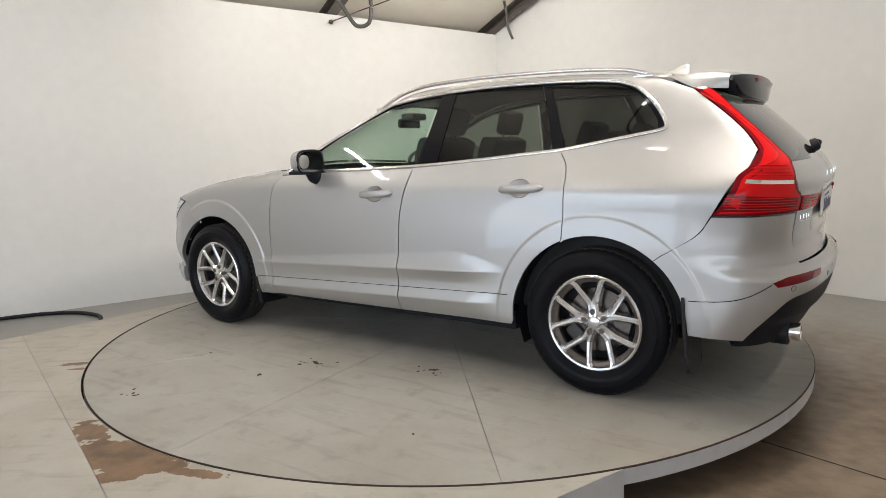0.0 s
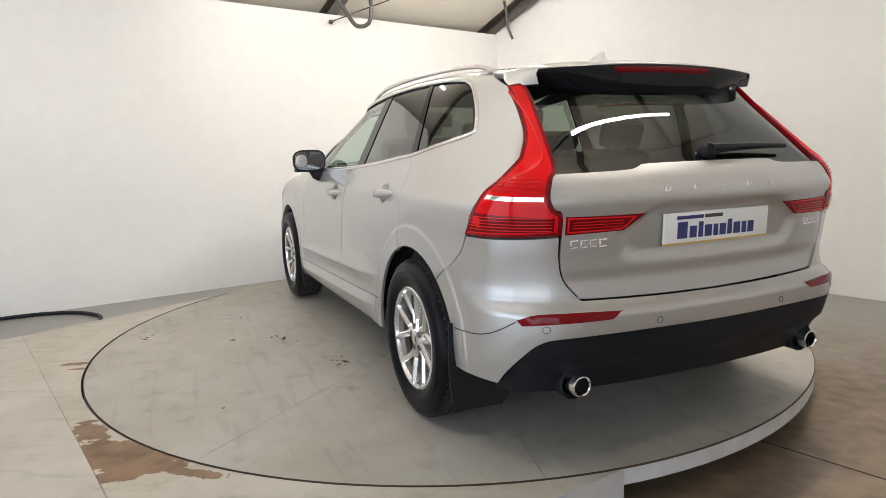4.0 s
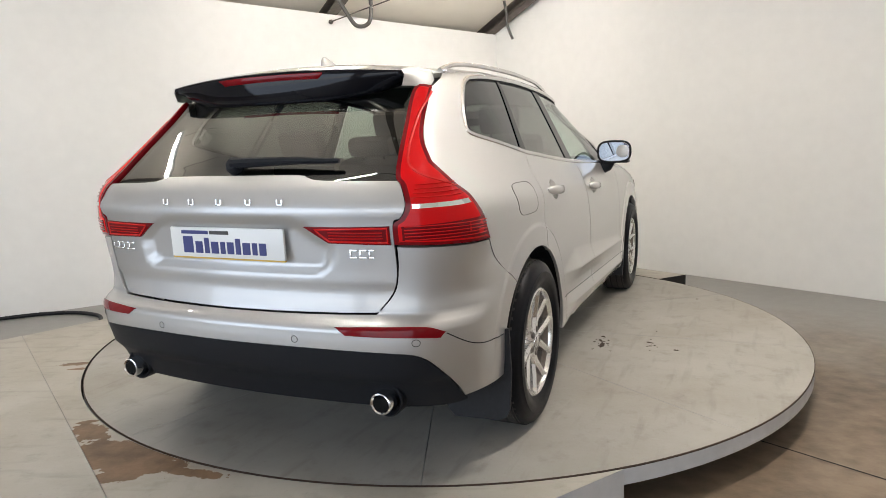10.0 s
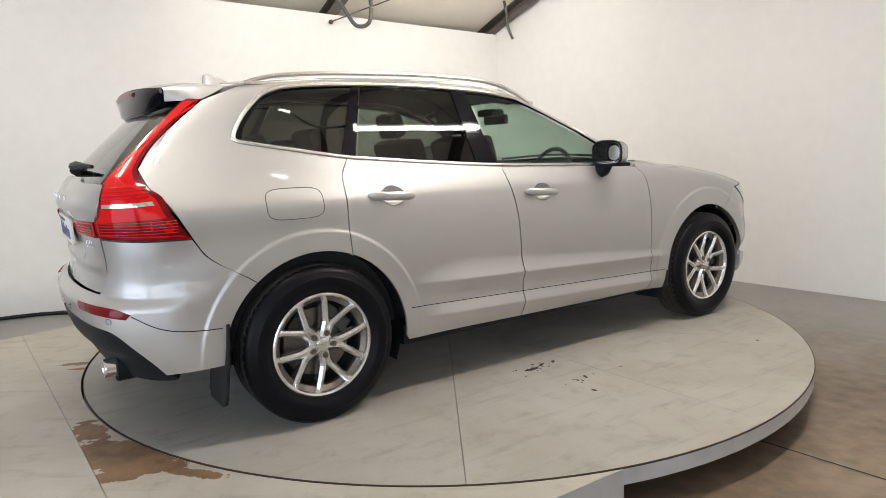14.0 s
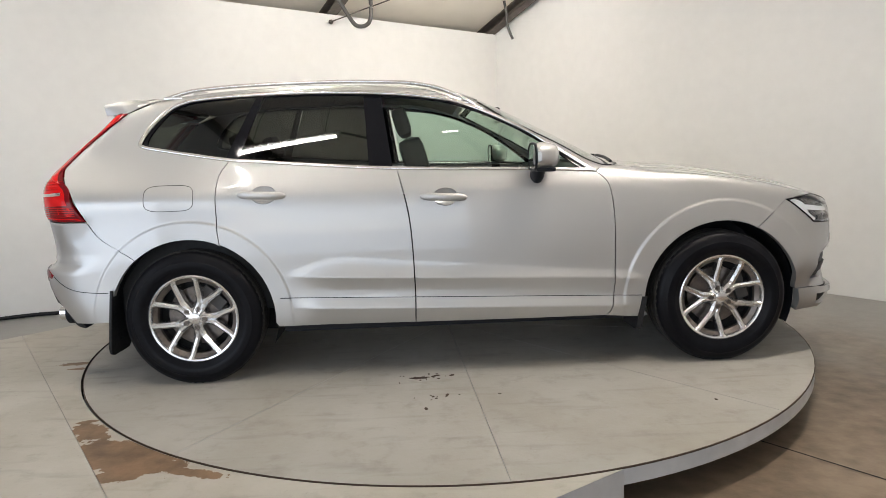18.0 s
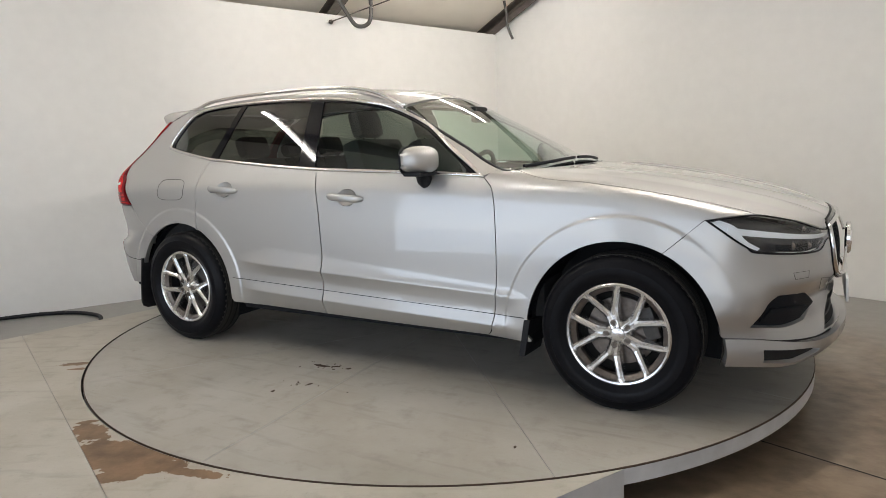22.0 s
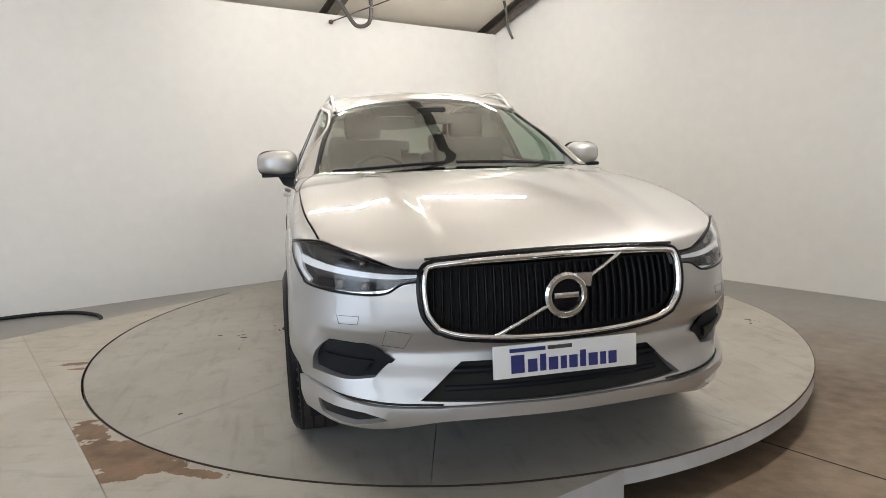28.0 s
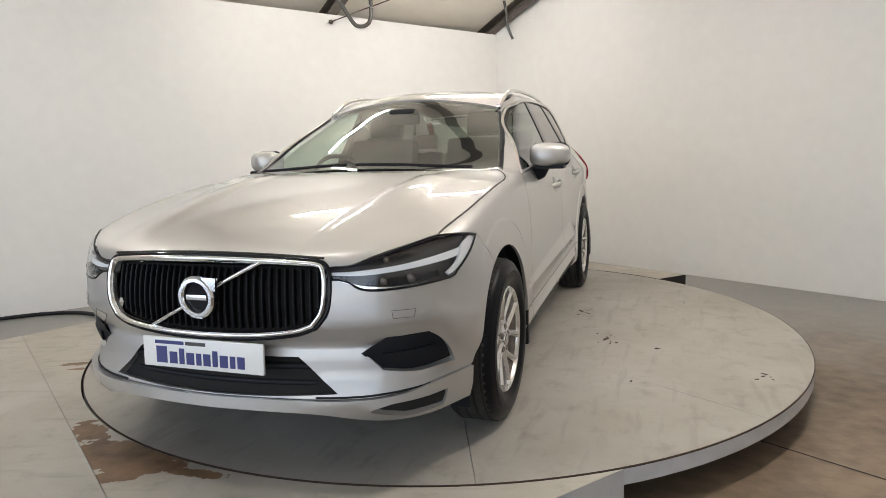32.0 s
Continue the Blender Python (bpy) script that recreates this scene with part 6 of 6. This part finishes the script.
# wheel wells, underbody, mud flaps
for wx in (-WB, WB):
    for g in (-1, 1):
        bm = bmesh.new()
        rings = []
        for y in (0.862, 0.56):
            rings.append([bm.verts.new((wx + (ARCH + 0.004) * math.cos(radians(a)), g * y, HUB + (ARCH + 0.004) * math.sin(radians(a)))) for a in range(-22, 203, 9)])
        for i in range(len(rings[0]) - 1):
            bm.faces.new((rings[0][i], rings[0][i + 1], rings[1][i + 1], rings[1][i]))
        bm.faces.new(rings[1])
        part("wheel_arch_liner", bm, M_PLASTIC, car)
bm = bmesh.new()
box(bm, 0.0, 0, 0.30, 1.95, 1.70, 0.11, bevel=0.02)
box(bm, 0.0, 0, 0.42, 4.3, 1.08, 0.24, bevel=0.03)
part("underbody", bm, M_PLASTIC, car, "black underbody")
for g in (-1, 1):
    bm = bmesh.new()
    vs = [bm.verts.new(p) for p in ((-1.853, g * 0.925, 0.53), (-1.868, g * 0.938, 0.36), (-1.884, g * 0.936, 0.22), (-1.887, g * 0.922, 0.188), (-1.888, g * 0.89, 0.172), (-1.888, g * 0.71, 0.166), (-1.884, g * 0.675, 0.20), (-1.842, g * 0.66, 0.50))]
    f = bm.faces.new(vs)
    r = bmesh.ops.extrude_face_region(bm, geom=[f])
    bmesh.ops.translate(bm, vec=(0.012, 0, 0), verts=[v for v in r["geom"] if isinstance(v, bmesh.types.BMVert)])
    part("mud_flap", bm, M_RUBBER, car, "black rubber mud flap", smooth=False)
    bm = bmesh.new()
    vs = [bm.verts.new(p) for p in ((0.985, g * 0.93, 0.385), (0.955, g * 0.925, 0.20), (0.955, g * 0.70, 0.19), (0.985, g * 0.70, 0.36))]
    f = bm.faces.new(vs)
    r = bmesh.ops.extrude_face_region(bm, geom=[f])
    bmesh.ops.translate(bm, vec=(0.03, 0, 0), verts=[v for v in r["geom"] if isinstance(v, bmesh.types.BMVert)])
    part("mud_flap", bm, M_RUBBER, car, "black rubber mud flap", smooth=False)

# inside: floor tub, dashboard, wheel, seats
bm = bmesh.new()
box(bm, -0.40, 0, 0.62, 2.9, 1.62, 0.5, bevel=0.03)
box(bm, 1.45, 0, 0.66, 1.2, 1.0, 0.42, bevel=0.03)
box(bm, -1.75, 0, 0.80, 0.8, 1.2, 0.36, bevel=0.03)
part("inner_body", bm, M_TRIMIN, car)
bm = bmesh.new()
box(bm, 0.78, 0, 0.98, 0.42, 1.5, 0.22, bevel=0.06)
part("dashboard", bm, M_TRIMIN, car)
bm = bmesh.new()
ring = [(0.48 + 0.06 * math.sin(a), -0.37 + 0.18 * math.cos(a), 1.02 + 0.17 * math.sin(a)) for a in [2 * math.pi * k / 32 for k in range(33)]]
tube(bm, ring, 0.014, 8)
box(bm, 0.50, -0.37, 1.02, 0.05, 0.16, 0.10, bevel=0.02)
box(bm, 0.49, -0.37, 1.02, 0.02, 0.34, 0.03, bevel=0.008)
part("steering_wheel", bm, M_TRIMIN, car)


def seat_shape(bm, x, y, w, back, head, lean):
    """A seat's back of that height over its base, with a head rest on it."""
    m = Matrix.Translation((x, y, 0.80)) @ pose(0, 0, 0, 0, -lean, 0)
    box(bm, 0.0, 0, back / 2, 0.14, w, back, m, bevel=0.05)
    box(bm, -0.01, 0, back + 0.02 + head / 2, 0.09, 0.25, head, m, bevel=0.04)
    for o in (-0.06, 0.06):
        box(bm, -0.01, o, back, 0.012, 0.012, 0.08, m)


for y in (-0.37, 0.37):
    bm = bmesh.new()
    seat_shape(bm, -0.12, y, 0.50, 0.50, 0.17, 16)
    part("front_seat", bm, M_SEAT, car)
for y in (-0.42, 0.0, 0.42):
    bm = bmesh.new()
    seat_shape(bm, -1.05, y, 0.42, 0.40, 0.10 if y == 0 else 0.15, 20)
    part("rear_seat", bm, M_SEAT, car)
panel("headlining", [outline([T([(0.13, 0.0), (0.08, 0.50)]), T([(0.08, 0.5), (-1.65, 0.5)]), T([(-1.65, 0.5), (-1.70, 0.0)])], "top", 1, True)], "top", M_HEADLINE, car, lift=-0.045, depth=0)
bm = bmesh.new()
box(bm, 0.33, 0.0, 1.40, 0.03, 0.24, 0.065, bevel=0.015)
part("rear_view_mirror", bm, M_BLACK, car)
bm = bmesh.new()
box(bm, 0.285, 0.0, 1.445, 0.11, 0.17, 0.05, pose(0, 0, 0), bevel=0.02)
part("sensor_housing", bm, M_TRIMIN, car, "dark sensor housing behind the windscreen")
# front wipers
for y0, y1 in ((0.62, -0.02), (-0.08, -0.66)):
    bm = bmesh.new()
    pts = [on_top(0.965 - 0.09 * (y / 0.7) ** 2, y) + np.array((0, 0, 0.014)) for y in np.linspace(y0, y1, 9)]
    tube(bm, pts, 0.009, 6)
    part("front_wiper", bm, M_PLASTIC, car)

# ---- the turntable's own pieces ----
for k in range(10):
    a0, a1 = 21 + 36 * k, 57 + 36 * k
    gap = 0.0016
    mid = radians((a0 + a1) / 2)
    loop = [(0.0, 0.0)] + circle(R_DISC, a0, a1, 20)
    loop = inset(resample(loop, 0.12), gap)
    plate_mesh("disc_board", [loop], -0.072, 0.0, [M_DISC, M_RIM_EDGE], 0.3, turntable)
bm = bmesh.new()
lathe(bm, [(R_DISC - 0.004, -0.006), (R_DISC + 0.003, -0.007), (R_DISC + 0.003, -0.072), (R_DISC - 0.004, -0.074)], 144)
part("rim_band", bm, M_RIM_EDGE, turntable, "grey painted edge band")
bm = bmesh.new()
lathe(bm, [(R_DISC - 0.001, 0.0006), (R_DISC + 0.002, 0.0), (R_DISC + 0.0035, -0.003), (R_DISC + 0.0033, -0.0066), (R_DISC - 0.002, -0.0068)], 144)
part("edge_wear", bm, M_FLAKE, turntable, "dark worn lip of the disc")
# flaked spots on the disc
FLAKES = [(-0.21, -1.12, 0.050, 0.014), (-0.12, -1.10, 0.022, 0.010), (-0.03, -1.10, 0.016, 0.010), (-0.07, -1.39, 0.020, 0.008), (-0.18, -1.55, 0.016, 0.008), (0.31, 1.42, 0.018, 0.008),
                                    (0.67, 1.95, 0.012, 0.007), (0.18, 1.11, 0.035, 0.012), (0.24, 1.18, 0.014, 0.009), (-0.50, 0.88, 0.026, 0.012), (0.30, 1.42, 0.01, 0.006), (0.63, 1.96, 0.014, 0.006), (-0.44, 0.94, 0.012, 0.006),
                                    (1.2, -1.6, 0.01, 0.006), (-0.9, 1.6, 0.01, 0.005), (0.9, 1.3, 0.012, 0.006)]
rnd = random.Random(7)
for cx, cy, n, sp in ((-0.16, -1.12, 16, 0.09), (0.2, 1.13, 8, 0.07), (-0.48, 0.9, 8, 0.06), (-0.1, -1.42, 8, 0.12), (0.66, 1.95, 5, 0.06)):
    for _ in range(n):
        FLAKES.append((cx + rnd.gauss(0, sp), cy + rnd.gauss(0, sp * 0.45), rnd.uniform(0.003, 0.011), rnd.uniform(0.002, 0.006)))
for i, (x, y, rx, ry) in enumerate(FLAKES):
    plate_mesh("flaked_spot", [np.array(blot(x, y, rx, ry, 0.4 * i, 40 + i, 30 if rx > 0.012 else 14))], -0.001, 0.0015, [M_FLAKE, M_FLAKE], 0.02, turntable)
# added drum, coloured near-black to give the deep shade below the rim
bm = bmesh.new()
lathe(bm, [(2.06, FLOOR_Z), (2.06, -0.075), (0.0, -0.075)], 96)
part("turntable_drum", bm, M_DARK, turntable, "unseen drum under the disc, blackened as shade")


# ---- motion of the car and its turntable ----
OX, OY, TH0, RATE = 0.0387, -0.1341, 145.624, -7.95045


def motions():
    rows_t, rows_c = [], []
    for k in range(33):
        a = TH0 + RATE * k
        rows_t.append((float(k), pose(0, 0, 0, 0, 0, a)))
        rows_c.append((float(k), pose(0, 0, 0, 0, 0, a) @ pose(OX, OY, 0)))
    walk(turntable, rows_t)
    walk(car, rows_c)


motions()
